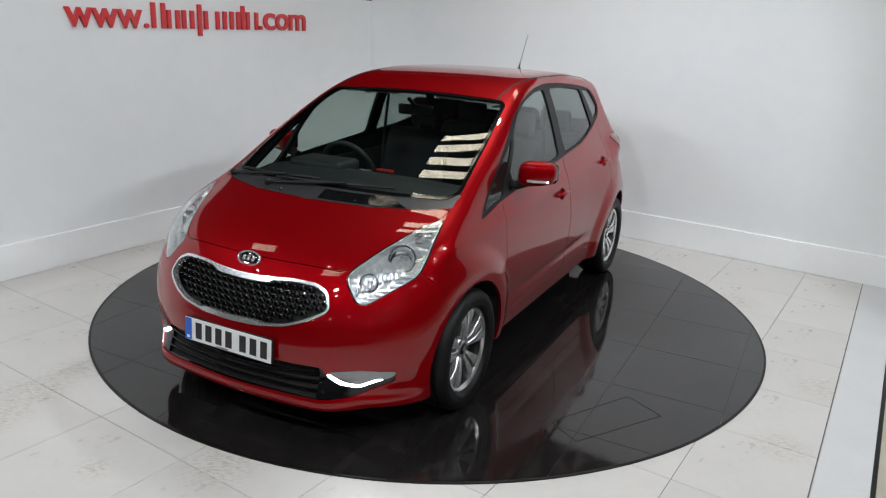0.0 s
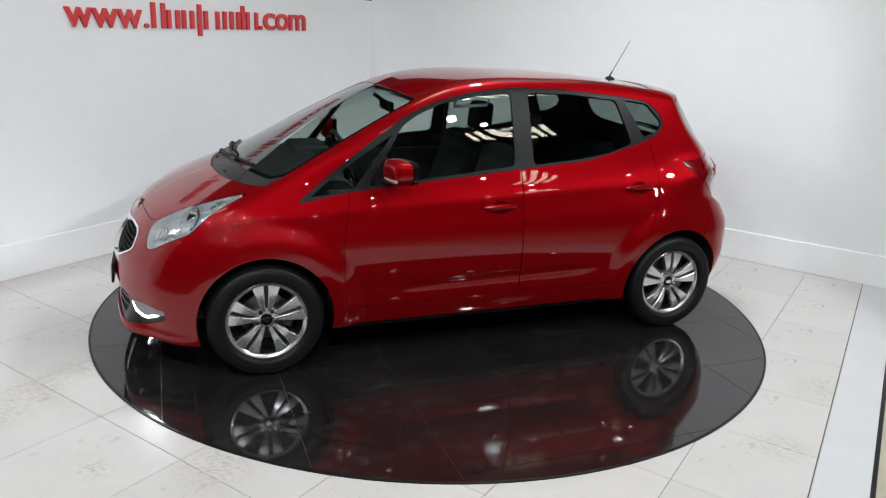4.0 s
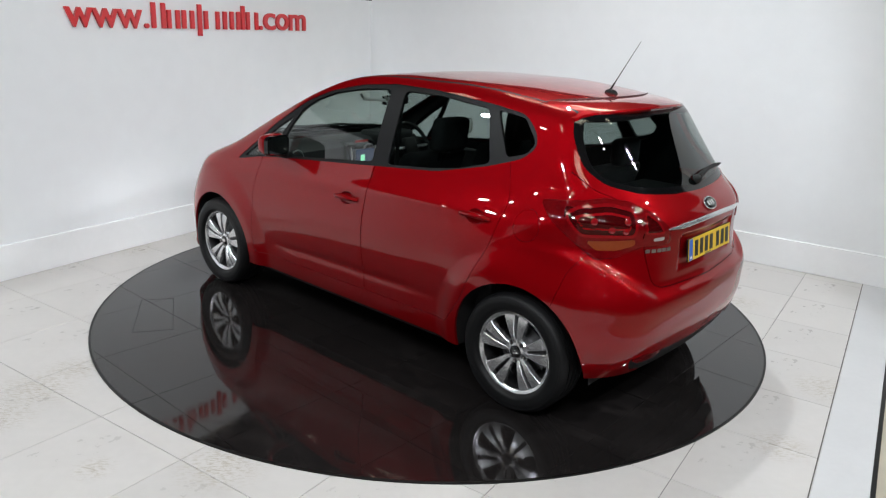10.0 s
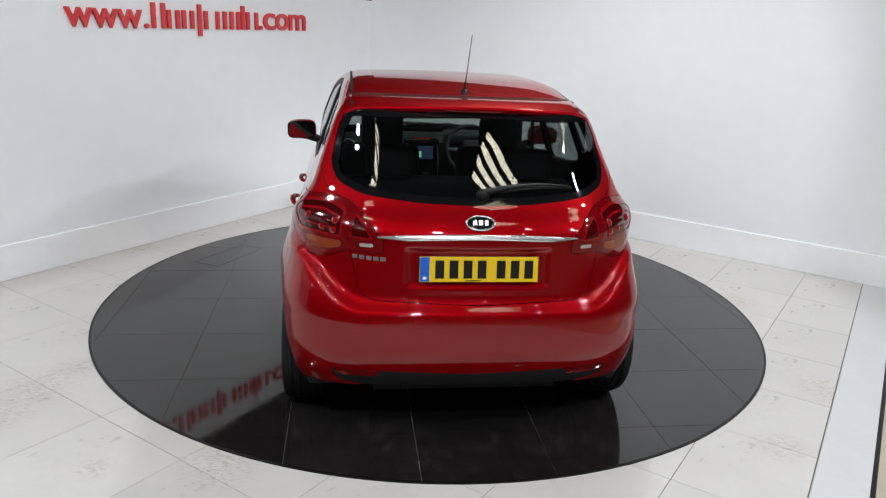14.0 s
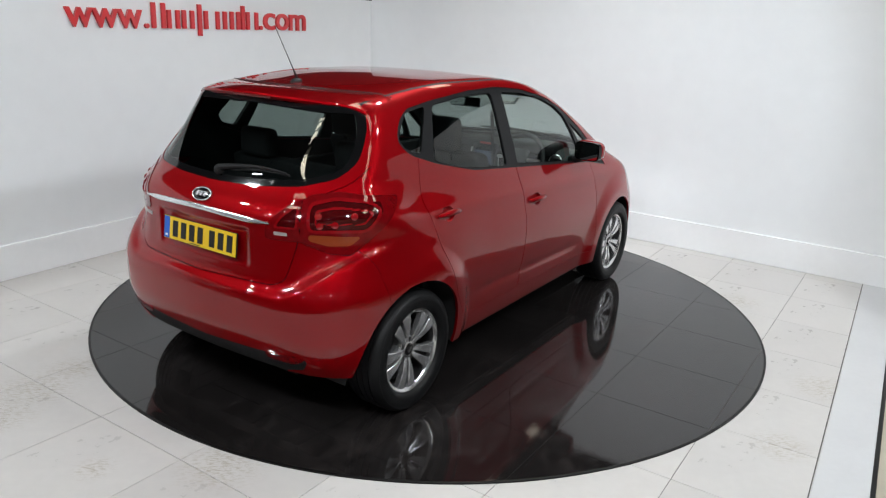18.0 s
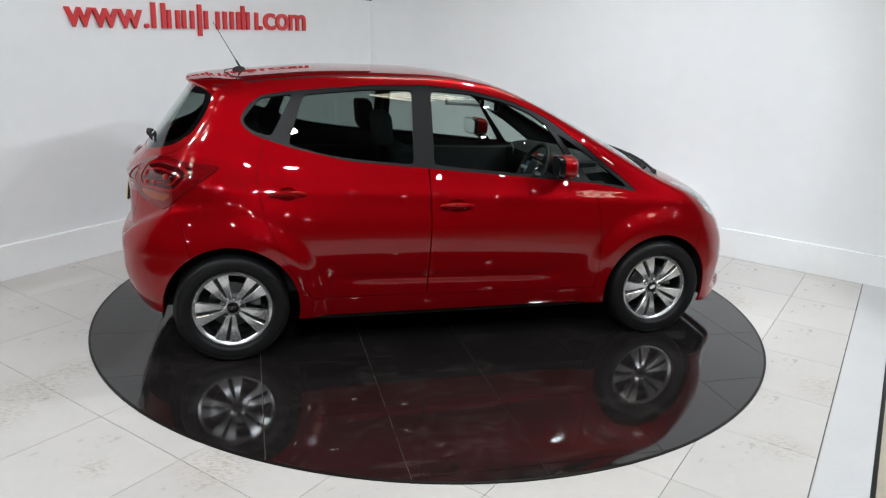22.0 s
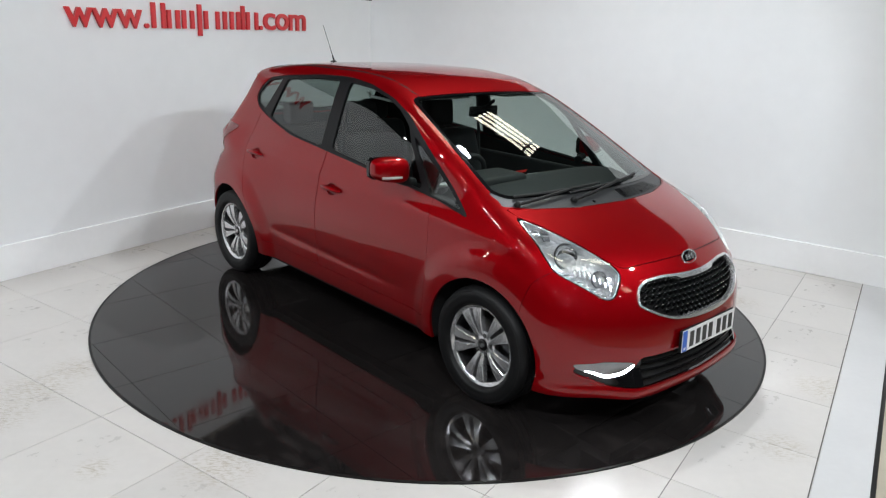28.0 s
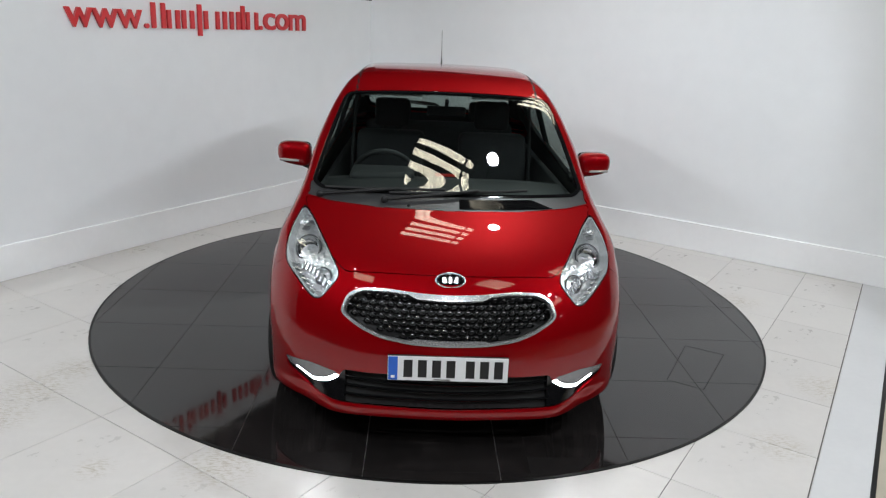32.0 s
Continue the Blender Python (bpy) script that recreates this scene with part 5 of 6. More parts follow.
        p("lamp_ring", k + 7, M_CLEARRED, lamp, "bright red lamp ring", 0.006, 0.0045)
        SHELL.carve(lambda P: np.abs(tail_field(ring_box)(P) + 0.034) - 0.005, k + 200, lambda C: C[:, 0] < -1.2, k + 8)
        p("inner_ring", k + 200, M_CLEARRED, lamp, "bright red inner ring", 0.010, 0.003)
        p("marker_unit", k + 203, M_DARKRED, lamp, "dark red marker lamp unit", 0.012, 0.001)
        for y, z in ((0.74, 1.04), (0.62, 1.04), (0.68, 1.00), (0.63, 0.995)):
            qq, nn = at_rear(s * y, z)
            part("brake_bulb", add_dome(bmesh.new(), 0.017, 0.017, 0.010, m=sit(qq, nn, lift=0.0)), M_CLEARRED, lamp, "bright red bulb lens", True)
        p("inner_ring", k + 201, M_CLEARRED, lamp, "bright red inner ring", 0.010, 0.006)
        p("lamp_core", k + 202, M_DARKRED, lamp, "dark red inner lamp unit", 0.010, 0.001)
        p("lamp_core", k + 8, M_DARKRED, lamp, "dark red inner lamp unit", 0.012, 0.001)
        # running lamp: chrome tray with a glowing bar along its lower edge
        run = np.array([(s * q[0], q[1]) for q in RUN_LAMP])
        low = lambda P: np.maximum(-end_field(run)(P) - 0.0125, P[:, 2] - np.where(np.abs(P[:, 1]) < 0.555, 0.358, 0.338))
        SHELL.carve(low, k + 9, lambda C: C[:, 1] * s > 0, k + 2)
        tray = p("running_lamp", k + 2, M_TRAY, car, "lit white running lamp in a chrome tray", 0.02, -0.002)
        p("light_bar", k + 9, M_DRL, tray, "glowing white light bar", 0, -0.007)
        p("rear_reflector", k + 3, M_REDLENS, car, "red rear bumper reflector", 0.01, 0.003)


M_CLEARRED = material("bright_red_lens", (0.24, 0.003, 0.006), 0.06, vary=0.2, scale=60, coat=1.0)
M_DARKRED = material("dark_red_lens", (0.055, 0.0012, 0.002), 0.05, vary=0.3, scale=50, coat=1.0)
lamps(CAR)


# ---------------------------------------------------------------- grille, badges, plates, trims
M_GRILLE = material("satin_black_grille", (0.002, 0.002, 0.0025), 0.6, vary=0.1, specular=0.05)


def front_trim(car):
    back = SHELL.panel("grille_back", 61, M_INTAKE, car, "black grille backing", 0, -0.045)
    bm = bmesh.new()
    dots = bmesh.new()
    inner = GRILLE
    pitch_y, pitch_z = 0.040, 0.024
    for row in range(12):
        z = 0.530 + pitch_z * row
        for col in range(-13, 14):
            y = pitch_y * (col + 0.5 * (row % 2))
            if outline_distance(np.array([[y, z]]), inner)[0] > -0.022:
                continue
            q, n = at_front(y, z)
            m = sit(q, Vector((1, y * 0.3, 0.25)), lift=-0.024)
            hexa = [(0.018, 0.0), (0.009, 0.010), (-0.009, 0.010), (-0.018, 0.0), (-0.009, -0.010), (0.009, -0.010)]
            ring_o = [bm.verts.new(m @ Vector((a * 1.12, b * 1.18, 0.000))) for a, b in hexa]
            ring_m = [bm.verts.new(m @ Vector((a * 0.97, b * 0.97, 0.004))) for a, b in hexa]
            ring_i = [bm.verts.new(m @ Vector((a * 0.78, b * 0.72, -0.012))) for a, b in hexa]
            for k in range(6):
                bm.faces.new((ring_o[k], ring_o[(k + 1) % 6], ring_m[(k + 1) % 6], ring_m[k]))
                bm.faces.new((ring_m[k], ring_m[(k + 1) % 6], ring_i[(k + 1) % 6], ring_i[k]))
            add_dome(dots, 0.0065, 0.0018, 0.002, 2, 8, m @ Matrix.Translation((0.0, 0.0105, 0.0035)))
    part("grille_mesh", bm, M_GRILLE, back, "black honeycomb grille", False)
    tagged(part("grille_studs", dots, M_BRIGHT, back, "tiny bright studs"), kind="stuff")
    # badge: a dark oval field in a chrome ring, with plain chrome bars
    q, n = at_front(0.0, 0.797)
    m = sit(q, Vector((1, 0, 0.55)), lift=0.001)
    badge = part("front_badge", add_dome(bmesh.new(), 0.062, 0.031, 0.008, m=m), M_GLOSSBLK, car, "dark oval badge with a chrome ring", True)
    bm = bmesh.new()
    add_tube(bm, [m @ Vector((0.064 * math.cos(a), 0.033 * math.sin(a), 0.004)) for a in (2 * math.pi * k / 40 for k in range(41))], 0.0042, 8)
    part("badge_ring", bm, M_BRIGHT, badge, "", True)
    for dx in (-0.026, 0.0, 0.026):
        part("badge_bar", box((dx - 0.008, -0.013, 0.002), (dx + 0.008, 0.013, 0.0095), 0.001, m), M_BRIGHT, badge)
    # lower intake slats and its lip
    for z in (0.285, 0.322, 0.36):
        bm = bmesh.new()
        path = []
        for k in range(21):
            y = -0.46 + 0.92 * k / 20
            q, n = at_front(y, z)
            path.append(q - Vector((0.012, 0, 0)))
        add_tube(bm, path, 0.006, 6)
        part("intake_slat", bm, M_GLOSSBLK, car, "black intake slat", True)


def plate(car, front):
    z0, z1 = (0.396, 0.507) if front else (0.812, 0.923)
    zc = (z0 + z1) / 2
    if front:
        q, n = at_front(0.0, zc)
        m = sit((q.x + 0.010, 0.0, zc), Vector((1, 0, 0.06)))
    else:
        q, n = at_rear(0.0, zc)
        m = sit((q.x - 0.017, 0.0, zc), Vector((-1, 0, 0.12)))
    name = "front_plate" if front else "rear_plate"
    base = part(name, box((-0.26, -0.0555, -0.004), (0.26, 0.0555, 0.0), 0.0015, m), M_PLATEW if front else M_PLATEY, car, "white number plate with plain bars" if front else "yellow number plate with plain bars")
    part("blue_band", box((-0.258, -0.053, -0.001), (-0.218, 0.053, 0.0012), 0, m), M_PLATEBLUE, base, "blue band at the plate's end")
    part("band_mark", box((-0.246, -0.044, 0.0), (-0.230, -0.032, 0.002), 0, m), M_PLATEW, base)
    x = -0.198
    for k in range(7):
        w = 0.050
        part("plate_bar", box((x + 0.006, -0.0395, -0.001), (x + w - 0.006, 0.0395, 0.0016), 0, m), M_CHARBLK, base, "black bar")
        x += w + (0.0115 if k != 3 else 0.034)
    part("maker_mark", box((-0.06, -0.0515, -0.001), (0.01, -0.0475, 0.0014), 0, m), M_CHARBLK, base)
    if front:
        part("plate_holder", box((-0.262, -0.057, -0.018), (0.262, 0.057, -0.0045), 0.002, m), M_BLACKPL, base, "black plate holder")
    else:
        part("plate_holder", box((-0.262, -0.057, -0.012), (0.262, 0.057, -0.0045), 0.002, m), M_BLACKPL, base, "black plate holder")


def skin_band(points, half, thick, where, base=0.0):
    """A flat moulding that follows the skin through (across, up) points."""
    bm = bmesh.new()
    rows = []
    for k, (a, b) in enumerate(points):
        q, n = where(a, b)
        q2, _ = where(a, b + 0.01)
        up = (q2 - q).normalized()
        h = half * min(1.0, 0.25 + 3 * min(k, len(points) - 1 - k) / len(points) * 2)
        rows.append([bm.verts.new(q + up * u * h + n * (base + w)) for u, w in ((-1, -0.002), (-1, thick * 0.6), (-0.6, thick), (0.6, thick), (1, thick * 0.6), (1, -0.002))])
    for a, b in zip(rows, rows[1:]):
        for k in range(5):
            bm.faces.new((a[k], a[k + 1], b[k + 1], b[k]))
    bm.faces.new(rows[0][::-1])
    bm.faces.new(rows[-1])
    return bm


def rear_trim(car, hatch):
    pts = [(-0.438 + 0.876 * k / 30, 1.004 + 0.006 * math.cos(math.pi * (k / 15 - 1))) for k in range(31)]
    part("chrome_strip", skin_band(pts, 0.012, 0.009, at_rear), M_BRIGHT, hatch, "chrome strip across the tailgate", True)
    q, n = at_rear(0.0, 1.062)
    m = sit(q, n, lift=0.002)
    badge = part("rear_badge", add_dome(bmesh.new(), 0.060, 0.031, 0.008, m=m), M_GLOSSBLK, hatch, "dark oval badge with a chrome ring", True)
    part("badge_ring", tube([m @ Vector((0.062 * math.cos(a), 0.033 * math.sin(a), 0.004)) for a in (2 * math.pi * k / 40 for k in range(41))], 0.004, 8), M_BRIGHT, badge, "", True)
    # model name as plain chrome bars
    for k in range(5):
        y = 0.535 - 0.030 * k
        q, n = at_rear(y, 0.900)
        part("name_bar", box((-0.012, -0.0085, -0.001), (0.012, 0.0085, 0.003), 0.001, sit(q, n)), M_SATIN, hatch, "small chrome bar")
    for dx in (-0.026, 0.0, 0.026):
        part("badge_bar", box((dx - 0.008, -0.013, 0.002), (dx + 0.008, 0.013, 0.0095), 0.001, m), M_BRIGHT, badge)
    # roof spoiler over the rear window
    bm = bmesh.new()
    rows = []
    for k in range(33):
        y = -0.585 + 1.17 * k / 32
        a = abs(y)
        x0 = -1.34 + 0.17 * (a / 0.6) ** 2
        x1 = -1.545 + 0.175 * (a / 0.6) ** 2.4
        z0 = at_top(x0, y)[0].z
        z1 = z0 - 0.022 - 0.020 * (a / 0.6) ** 2
        ring = [(x0 + 0.02, z0 - 0.002), (x0, z0 + 0.003), (x0 * 0.5 + x1 * 0.5, (z0 + z1) / 2 + 0.006), (x1 + 0.02, z1 + 0.004), (x1 + 0.004, z1 - 0.001), (x1, z1 - 0.010), (x1 + 0.010, z1 - 0.024), (x1 + 0.05, z1 - 0.036), (x0, z0 - 0.06)]
        rows.append([bm.verts.new((x, y, z)) for x, z in ring])
    for a, b in zip(rows, rows[1:]):
        for k in range(8):
            bm.faces.new((a[k], b[k], b[k + 1], a[k + 1]))
    bm.faces.new(rows[0])
    bm.faces.new(rows[-1][::-1])
    sp = part("spoiler", bm, M_PAINT, hatch, "red roof spoiler", True)
    seam = []
    for k in range(25):
        y = -0.575 + 1.15 * k / 24
        q, n = at_top(-1.322 + 0.17 * (abs(y) / 0.6) ** 2, y)
        seam.append(q + n * 0.001)
    part("spoiler_joint", tube(seam, 0.003, 6), M_INTAKE, sp, "dark joint between roof and tailgate")
    part("high_brake_lamp", box((-1.540, -0.13, 1.500), (-1.515, 0.13, 1.512), 0.003), M_REDLENS, sp, "slim red brake lamp")
    # rear wiper
    path = []
    for k in range(9):
        f = k / 8
        q, n = at_rear(-0.02 - 0.40 * f, 1.172 + 0.028 * math.sin(f * 2.4))
        path.append(q + n * 0.022)
    wp = part("rear_wiper", tube(path, [0.015, 0.014, 0.012, 0.010, 0.008, 0.007, 0.006, 0.005, 0.004], 8), M_BLACKPL, hatch, "black rear wiper arm", True)
    q, n = at_rear(-0.02, 1.168)
    part("wiper_cap", add_dome(bmesh.new(), 0.030, 0.026, 0.034, m=sit(q, n)), M_BLACKPL, wp, "", True)
    blade = []
    for k in range(7):
        q, n = at_rear(-0.10 - 0.33 * k / 6, 1.176 + 0.018 * math.sin(k / 6 * 2.4))
        blade.append(q + n * 0.009)
    part("wiper_blade", tube(blade, 0.006, 6), M_BLACKPL, wp)


front_trim(CAR)
plate(CAR, True)
plate(CAR, False)
rear_trim(CAR, HATCH_PART)


# ---------------------------------------------------------------- mirrors, handles, wipers, aerial
def mirrors(car):
    for s in (1, -1):
        bm = bmesh.new()
        bmesh.ops.create_uvsphere(bm, u_segments=32, v_segments=20, radius=1.0)
        for v in bm.verts:
            x, y, z = v.co
            e = 0.62
            sx, sy, sz = (math.copysign(abs(c) ** e, c) for c in (x, y, z))
            front = sx > 0
            v.co = (0.595 + sx * (0.075 if front else 0.035) - 0.020 * (sy + 0.2), s * (0.897 + 0.103 * sy), 1.110 + sz * (0.069 - 0.008 * sy) + 0.006 * sy)
        house = part("door_mirror", bm, M_PAINT, car, "red door mirror housing", True)
        part("mirror_base", box((0.585, -0.02, 1.028), (0.645, 0.02, 1.070), 0.012, Matrix.Translation((0, s * 0.80, 0))), M_BLACKPL, house, "black mirror foot", True)
        arm = tube([(0.63, s * 0.745, 1.025), (0.62, s * 0.79, 1.038), (0.60, s * 0.85, 1.062)], [0.030, 0.026, 0.030], 12)
        part("mirror_arm", arm, M_BLACKPL, house, "black mirror arm", True)
        glass_m = Matrix.Translation((0.549, s * 0.899, 1.112)) @ Matrix.Rotation(radians(s * 11), 4, "Z") @ Matrix.Rotation(radians(-90), 4, "Y") @ Matrix.Rotation(radians(90), 4, "Z")
        sq = [(0.088 * math.copysign(abs(math.cos(a)) ** 0.45, math.cos(a)), 0.055 * math.copysign(abs(math.sin(a)) ** 0.45, math.sin(a))) for a in (2 * math.pi * k / 40 for k in range(40))]
        part("mirror_frame", prism([(a * 1.10, b * 1.12) for a, b in sq], -0.02, 0.010, glass_m), M_GLOSSBLK, house, "black mirror frame")
        part("mirror_glass", prism(sq, 0.010, 0.0125, glass_m), M_MIRROR, house, "mirror glass")
        strip = tube([(0.665 - 0.002 * k * k * 0.35, s * (0.862 + 0.019 * k), 1.075) for k in range(7)], 0.0085, 8)
        part("side_repeater", strip, M_CLEARLENS, house, "clear turn signal strip", True)


def handles(car):
    doors = [o for o in car.children if o.name.startswith(("front_door", "rear_door"))]
    for x0, z, key in ((-0.035, 0.876, "front_door"), (-0.995, 0.953, "rear_door")):
        for s in (1, -1):
            door = next(o for o in doors if o.name.startswith(key) and sum(v.co.y for v in o.data.vertices) * s > 0)
            q, n = at_side(x0, z, s)
            cup = bmesh.new()
            m = sit(q, n)
            ring0 = [cup.verts.new(m @ Vector((0.060 * math.cos(a), 0.041 * math.sin(a), -0.0015))) for a in (2 * math.pi * k / 28 for k in range(28))]
            ring1 = [cup.verts.new(m @ Vector((0.046 * math.cos(a), 0.030 * math.sin(a), -0.015))) for a in (2 * math.pi * k / 28 for k in range(28))]
            mid = cup.verts.new(m @ Vector((0, 0, -0.021)))
            for k in range(28):
                cup.faces.new((ring0[k], ring0[(k + 1) % 28], ring1[(k + 1) % 28], ring1[k]))
                cup.faces.new((ring1[k], ring1[(k + 1) % 28], mid))
            part("handle_cup", cup, M_PAINT, door, "red recess behind the handle", True)
            path = []
            for k in range(13):
                f = k / 12
                qq, nn = at_side(x0 + 0.098 - 0.196 * f, z + 0.004 * math.sin(math.pi * f), s)
                path.append(qq + nn * (0.004 + 0.026 * math.sin(math.pi * f) ** 0.5))
            rad = [0.008 + 0.0075 * math.sin(math.pi * k / 12) ** 0.6 for k in range(13)]
            bar = part("door_handle", tube(path, rad, 12), M_PAINT, door, "body-coloured pull handle", True)
            if key == "front_door":
                qq, nn = at_side(x0 - 0.085, z, s)
                part("key_cap", add_dome(bmesh.new(), 0.014, 0.012, 0.012, m=sit(qq, nn, lift=0.006)), M_PAINT, bar, "", True)




def front_wipers(car):
    for y0, y1 in ((-0.30, 0.40), (-0.63, -0.02)):
        blade, arm = [], []
        for k in range(13):
            f = k / 12
            y = y0 + (y1 - y0) * f
            x = 1.392 - 0.155 * (abs(y) / 0.7) ** 2 - 0.055 * f * (1 - 0.2 * f)
            q, n = at_top(x, y)
            blade.append(q + n * 0.006)
            if k <= 8:
                q, n = at_top(x + 0.055 * (1 - f * 1.4), y - 0.02)
                arm.append(q + n * (0.010 + 0.006 * math.sin(math.pi * f)))
        w = part("windscreen_wiper", tube(arm, 0.009, 8), M_BLACKPL, car, "black wiper arm", True)
        part("wiper_blade", tube(blade, 0.0075, 6), M_BLACKPL, w, "rubber wiper blade", True)
        q, n = at_top(1.388 - 0.155 * (abs(y0) / 0.7) ** 2 + 0.055, y0 - 0.02)
        part("wiper_pivot", add_dome(bmesh.new(), 0.020, 0.020, 0.026, m=sit(q, n, (0, 1, 0))), M_BLACKPL, w, "", True)
    # vent slots in the scuttle and the washer jets
    for k in range(9):
        y0, y1 = 0.05, 0.52 - 0.012 * k
        path = []
        for j in range(9):
            y = y0 + (y1 - y0) * j / 8
            x = 1.478 - 0.0085 * k - 0.155 * (y / 0.7) ** 2
            q, n = at_top(x, y)
            path.append(q - n * 0.003)
        part("vent_slat", tube(path, 0.0026, 5), M_GLOSSBLK, car, "thin black vent slat")
    for y in (-0.20, 0.26):
        q, n = at_top(1.47 - 0.155 * (y / 0.7) ** 2, y)
        part("washer_jet", add_dome(bmesh.new(), 0.010, 0.008, 0.010, m=sit(q, n, (0, 1, 0), -0.004)), M_BLACKPL, car, "", True)


def aerial(car):
    q, n = at_top(-1.235, 0.0)
    bm = bmesh.new()
    add_dome(bm, 0.020, 0.040, 0.022, m=sit(q, n, (1, 0, 0)))
    base = part("aerial", bm, M_BLACKPL, car, "black roof aerial foot", True)
    tip = Vector((-1.376, 0.0, 1.834))
    root = q + Vector((0.01, 0, 0.012))
    part("aerial_mast", tube([root, root.lerp(tip, 0.16), root.lerp(tip, 0.18), root.lerp(tip, 1.0)], [0.0065, 0.0052, 0.0026, 0.0016], 8), M_BLACKPL, base, "thin black aerial mast", True)


mirrors(CAR)
handles(CAR)
front_wipers(CAR)
aerial(CAR)


# ---------------------------------------------------------------- cabin
def soft_box(lo, hi, r=0.04, m=None, lean=0.0):
    """A rounded upholstered block; lean shifts its top backwards."""
    bm = box(lo, hi)
    bmesh.ops.bevel(bm, geom=list(bm.edges), offset=r, segments=4, affect="EDGES", profile=0.6)
    h = hi[2] - lo[2]
    for v in bm.verts:
        v.co.x -= lean * (v.co.z - lo[2]) / h
    if m:
        bmesh.ops.transform(bm, matrix=m, verts=bm.verts)
    return bm


def cabin(car):
    for s in (1, -1):
        seat = part("front_seat", soft_box((-0.14, s * 0.36 - 0.25, 0.42), (0.40, s * 0.36 + 0.25, 0.60), 0.06), M_FABRIC, car, "black cloth front seat", True)
        part("seat_back", soft_box((-0.17, s * 0.36 - 0.24, 0.55), (-0.02, s * 0.36 + 0.24, 1.15), 0.06, lean=0.20), M_FABRIC, seat, "", True)
        part("head_restraint", soft_box((-0.45, s * 0.36 - 0.125, 1.16), (-0.34, s * 0.36 + 0.125, 1.36), 0.045, lean=0.02), M_FABRIC, seat, "", True)
        for d in (-0.06, 0.06):
            part("restraint_post", tube([(-0.37, s * 0.36 + d, 1.10), (-0.385, s * 0.36 + d, 1.20)], 0.007, 8), M_CHROME, seat)
        part("rear_head_restraint", soft_box((-1.22, s * 0.36 - 0.12, 1.12), (-1.13, s * 0.36 + 0.12, 1.28), 0.04), M_FABRIC, car, "black cloth rear head restraint", True)
        # belt, inner door cards and grab rails
        part("door_card", box((-1.05, s * 0.70 - 0.02, 0.35), (0.95, s * 0.70 + 0.02, 0.985), 0.015), M_INTERIOR, car, "dark inner door trim")
        part("seat_belt", tube([(-0.235, s * 0.60, 1.40), (-0.22, s * 0.63, 1.0), (-0.20, s * 0.64, 0.6)], 0.012, 6), M_INTERIOR, car, "dark seat belt")
        part("grab_rail", tube([(-0.05, s * 0.555, 1.46), (-0.05, s * 0.53, 1.43), (0.16, s * 0.53, 1.42), (0.16, s * 0.555, 1.45)], 0.009, 8), M_GREYFAB, car, "pale grab rail", True)
        part("sun_visor", box((0.30, s * 0.33 - 0.18, 1.452), (0.44, s * 0.33 + 0.18, 1.468), 0.006, Matrix.Translation((0, 0, 0))), M_GREYFAB, car, "pale grey sun visor")
    part("rear_bench", soft_box((-1.02, -0.60, 0.44), (-0.52, 0.60, 0.62), 0.06), M_FABRIC, car, "black cloth rear bench", True)
    part("rear_backrest", soft_box((-1.02, -0.60, 0.58), (-0.88, 0.60, 1.12), 0.06, lean=0.18), M_FABRIC, car, "black cloth rear backrest", True)
    part("parcel_shelf", box((-1.66, -0.55, 1.00), (-1.22, 0.55, 1.02), 0.008), M_INTERIOR, car, "dark parcel shelf")
    # dashboard
    bm = bmesh.new()
    sec = [(1.30, 0.985), (1.15, 1.035), (0.98, 1.055), (0.86, 1.045), (0.80, 1.00), (0.79, 0.90), (0.84, 0.78), (0.90, 0.60), (1.25, 0.55)]
    rows = []
    for k in range(25):
        y = -0.66 + 1.32 * k / 24
        bow = 0.10 * (y / 0.66) ** 2
        rows.append([bm.verts.new((x - bow * (0.9 if x > 1 else 0.2), y, z - 0.02 * (y / 0.66) ** 4)) for x, z in sec])
    for a, b in zip(rows, rows[1:]):
        for k in range(len(sec) - 1):
            bm.faces.new((a[k], b[k], b[k + 1], a[k + 1]))
    bm.faces.new(rows[0][::-1])
    bm.faces.new(rows[-1])
    dash = part("dashboard", bm, M_INTERIOR, car, "dark moulded dashboard", True)
    part("instrument_hood", soft_box((0.74, -0.54, 1.00), (0.98, -0.18, 1.085), 0.035), M_INTERIOR, dash, "", True)
    part("centre_stack", soft_box((0.72, -0.14, 0.62), (0.86, 0.14, 1.03), 0.025, lean=-0.05), M_GLOSSBLK, dash, "gloss black centre console", True)
    part("display", box((0.715, -0.085, 0.885), (0.722, 0.085, 0.985), 0.002), M_SCREEN, dash, "lit colour display screen")
    part("display_icon", box((0.713, 0.005, 0.90), (0.7155, 0.045, 0.945)), M_SCREENLIT, dash)
    part("clock_display", box((0.752, -0.06, 1.030), (0.757, 0.06, 1.046), 0.002), M_CLOCK, dash, "small red clock display")
    for s in (-1, 1):
        part("stack_trim", tube([(0.722, s * 0.125, 0.70), (0.712, s * 0.128, 0.86), (0.735, s * 0.118, 1.0)], 0.006, 8), M_SATIN, dash, "silver console trim", True)
        part("air_vent", lathe([(0.045, 0.0), (0.050, 0.008), (0.055, 0.0)], 28, Matrix.Translation((0.79, s * 0.56, 0.965)) @ Matrix.Rotation(radians(-90), 4, "Y")), M_SATIN, dash, "silver air vent ring", True)
    # steering wheel on the car's right-hand side
    centre = Vector((0.60, -0.36, 0.985))
    tilt = Matrix.Translation(centre) @ Matrix.Rotation(radians(-65), 4, "Y")
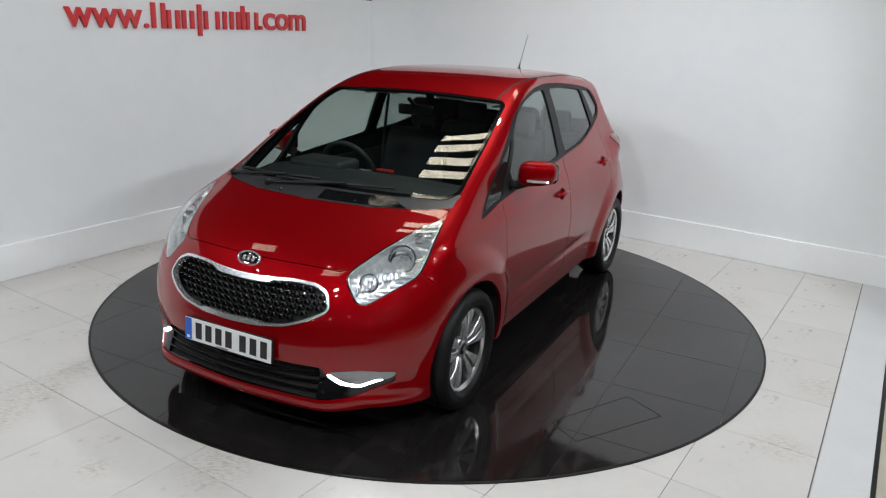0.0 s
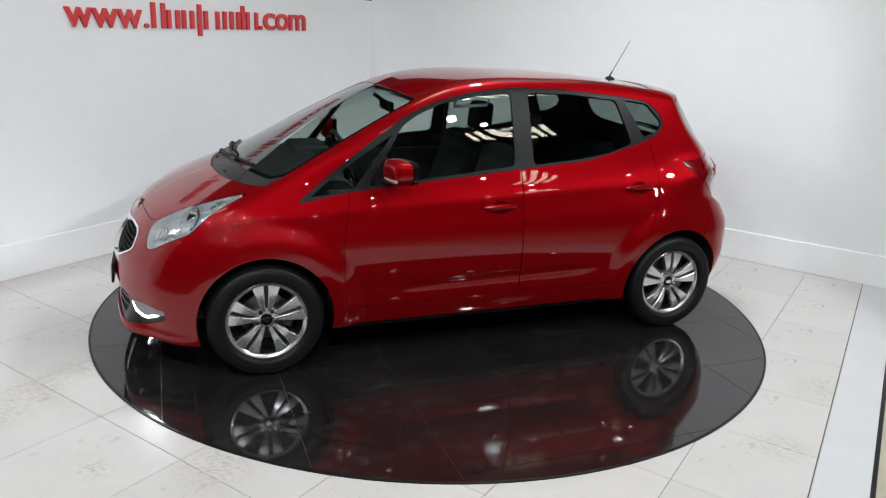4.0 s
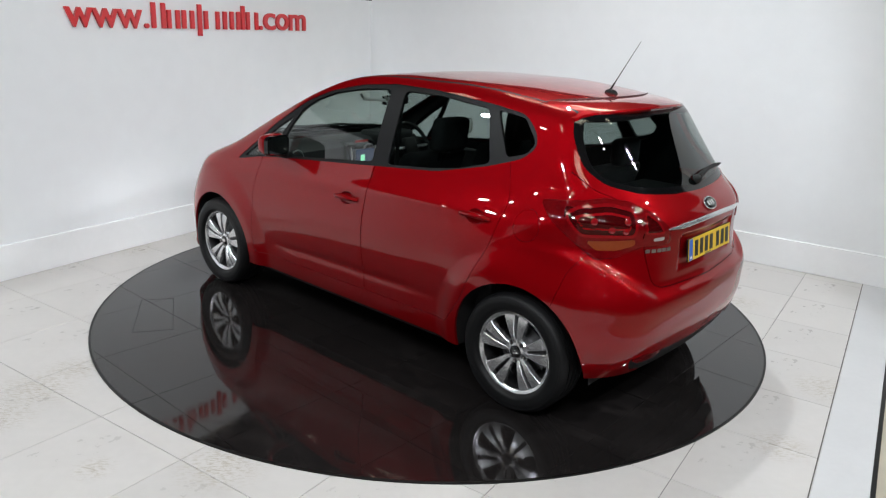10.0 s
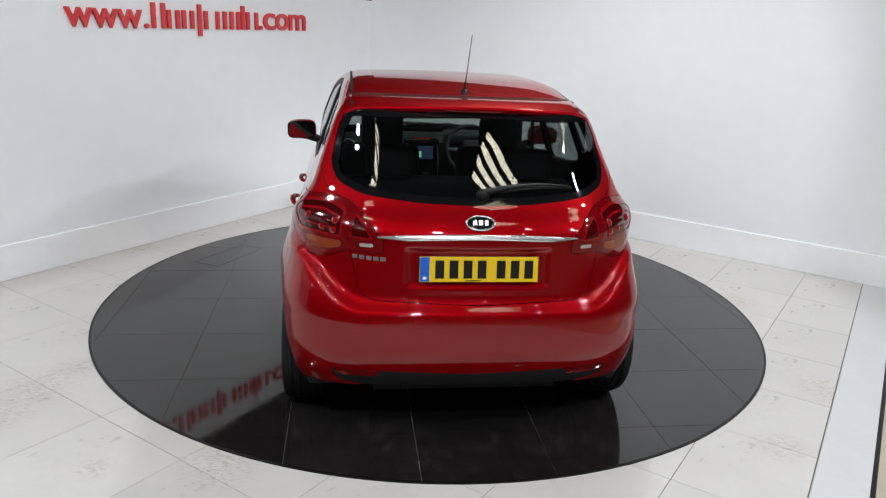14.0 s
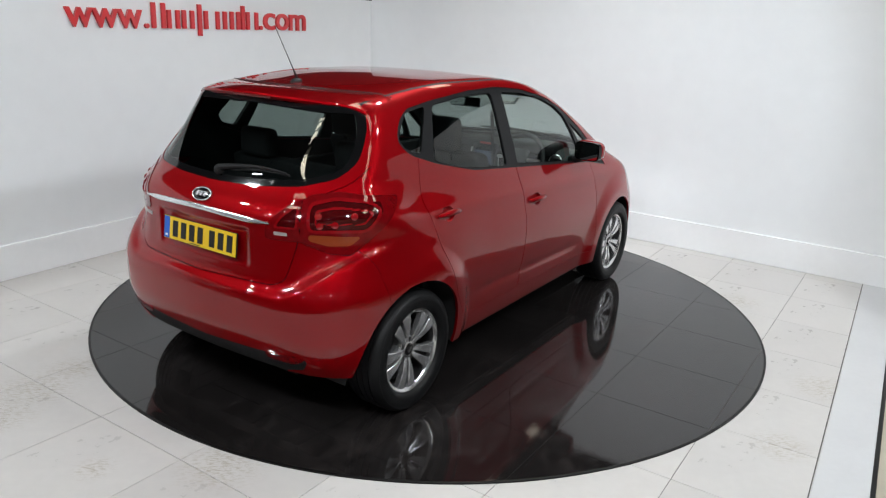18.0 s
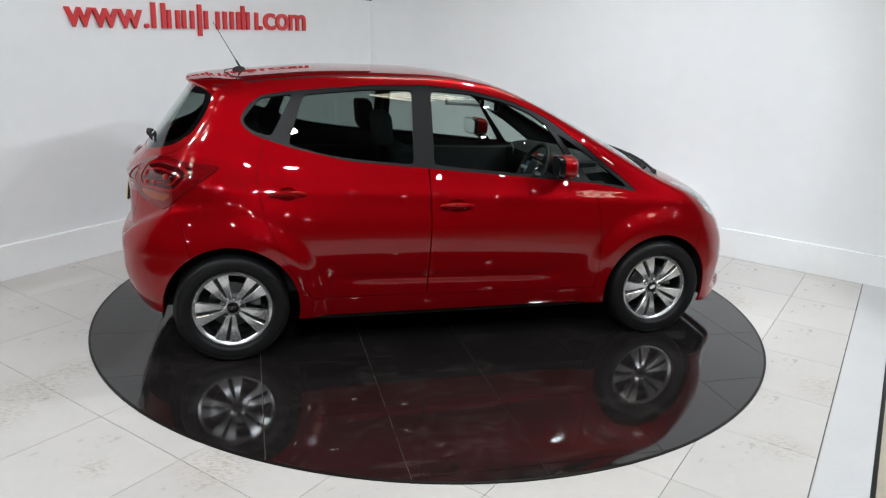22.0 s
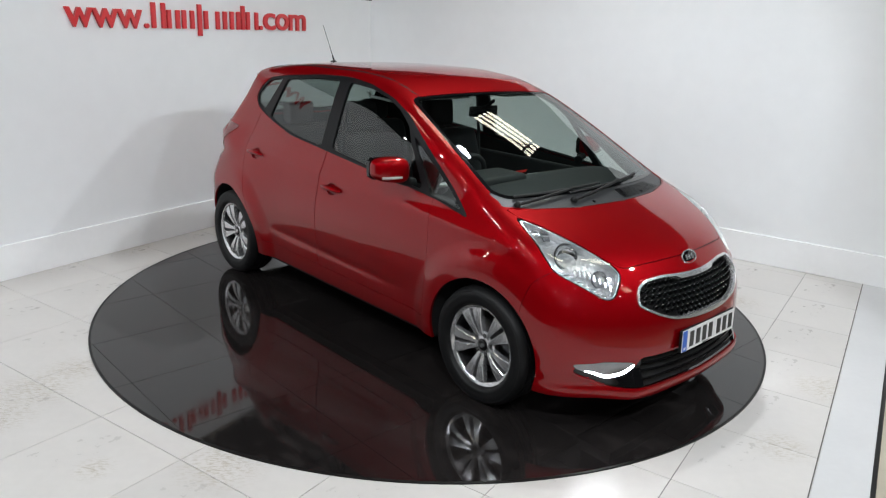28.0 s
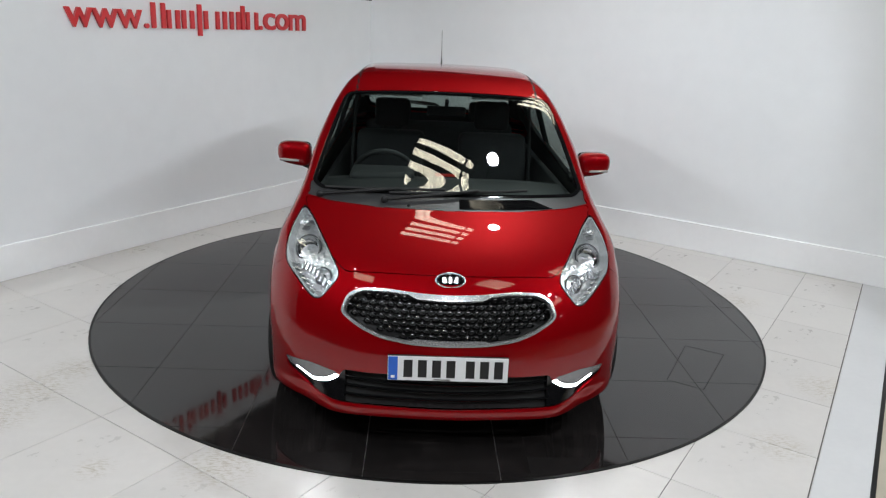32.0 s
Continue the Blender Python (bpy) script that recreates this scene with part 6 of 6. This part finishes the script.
    ring = tube([tilt @ Vector((0.185 * math.cos(a), 0.185 * math.sin(a), 0)) for a in (2 * math.pi * k / 40 for k in range(41))], 0.0155, 10)
    wheel = part("steering_wheel", ring, M_INTERIOR, car, "black steering wheel with silver spokes", True)
    part("wheel_boss", soft_box((-0.075, -0.065, -0.035), (0.075, 0.065, 0.02), 0.025, tilt), M_INTERIOR, wheel, "", True)
    for a in (90, 270, 180):
        r = radians(a)
        part("wheel_spoke", tube([tilt @ Vector((0.05 * math.cos(r), 0.05 * math.sin(r), -0.01)), tilt @ Vector((0.18 * math.cos(r), 0.18 * math.sin(r), 0))], 0.013, 8), M_SATIN, wheel, "silver wheel spoke", True)
    part("steering_column", tube([centre, centre + Vector((0.28, 0, -0.14))], 0.045, 12), M_INTERIOR, wheel, "", True)
    # rear-view mirror
    mir = part("interior_mirror", soft_box((0.40, -0.12, 1.335), (0.43, 0.12, 1.40), 0.014), M_GLOSSBLK, car, "black interior mirror", True)
    part("mirror_stalk", tube([(0.425, 0, 1.39), (0.50, 0, 1.44)], 0.012, 8), M_GLOSSBLK, mir, "", True)
    part("mirror_face", box((0.397, -0.11, 1.342), (0.3995, 0.11, 1.393)), M_MIRROR, mir, "")
    # headlining
    bm = bmesh.new()
    rows = []
    for i in range(19):
        x = -1.36 + 1.78 * i / 18
        row = []
        for j in range(13):
            y = -0.52 + 1.04 * j / 12
            q, n = at_top(x, y)
            row.append(bm.verts.new(q - n * 0.036))
        rows.append(row)
    for a, b in zip(rows, rows[1:]):
        for j in range(12):
            bm.faces.new((a[j], b[j], b[j + 1], a[j + 1]))
    part("headlining", bm, M_GREYFAB, car, "pale grey headlining", True)
    part("gear_lever", tube([(0.62, -0.02, 0.60), (0.60, -0.02, 0.74), (0.60, -0.02, 0.80)], [0.012, 0.012, 0.024], 10), M_INTERIOR, car, "", True)
    part("centre_tunnel", soft_box((-0.45, -0.12, 0.26), (0.80, 0.12, 0.56), 0.04), M_INTERIOR, car, "dark centre console", True)


M_SCREEN = glowing("display_screen", (0.03, 0.05, 0.10), 0.6)
M_SCREENLIT = glowing("display_icon", (0.25, 0.75, 0.45), 1.2)
M_CLOCK = glowing("clock_digits", (0.5, 0.02, 0.015), 0.08)
cabin(CAR)


def motions():
    rows_table, rows_car = [], []
    for k in range(33):
        t = float(k)
        a = 241.725 - 10.33458 * t + 0.00145 * (t - 16.0) ** 2
        turn = pose(0, 0, 0, 0, 0, a)
        rows_table.append((t, turn))
        rows_car.append((t, turn @ pose(-0.0395, 0.0348, 0)))
    walk(TABLE, rows_table)
    walk(CAR, rows_car)


motions()
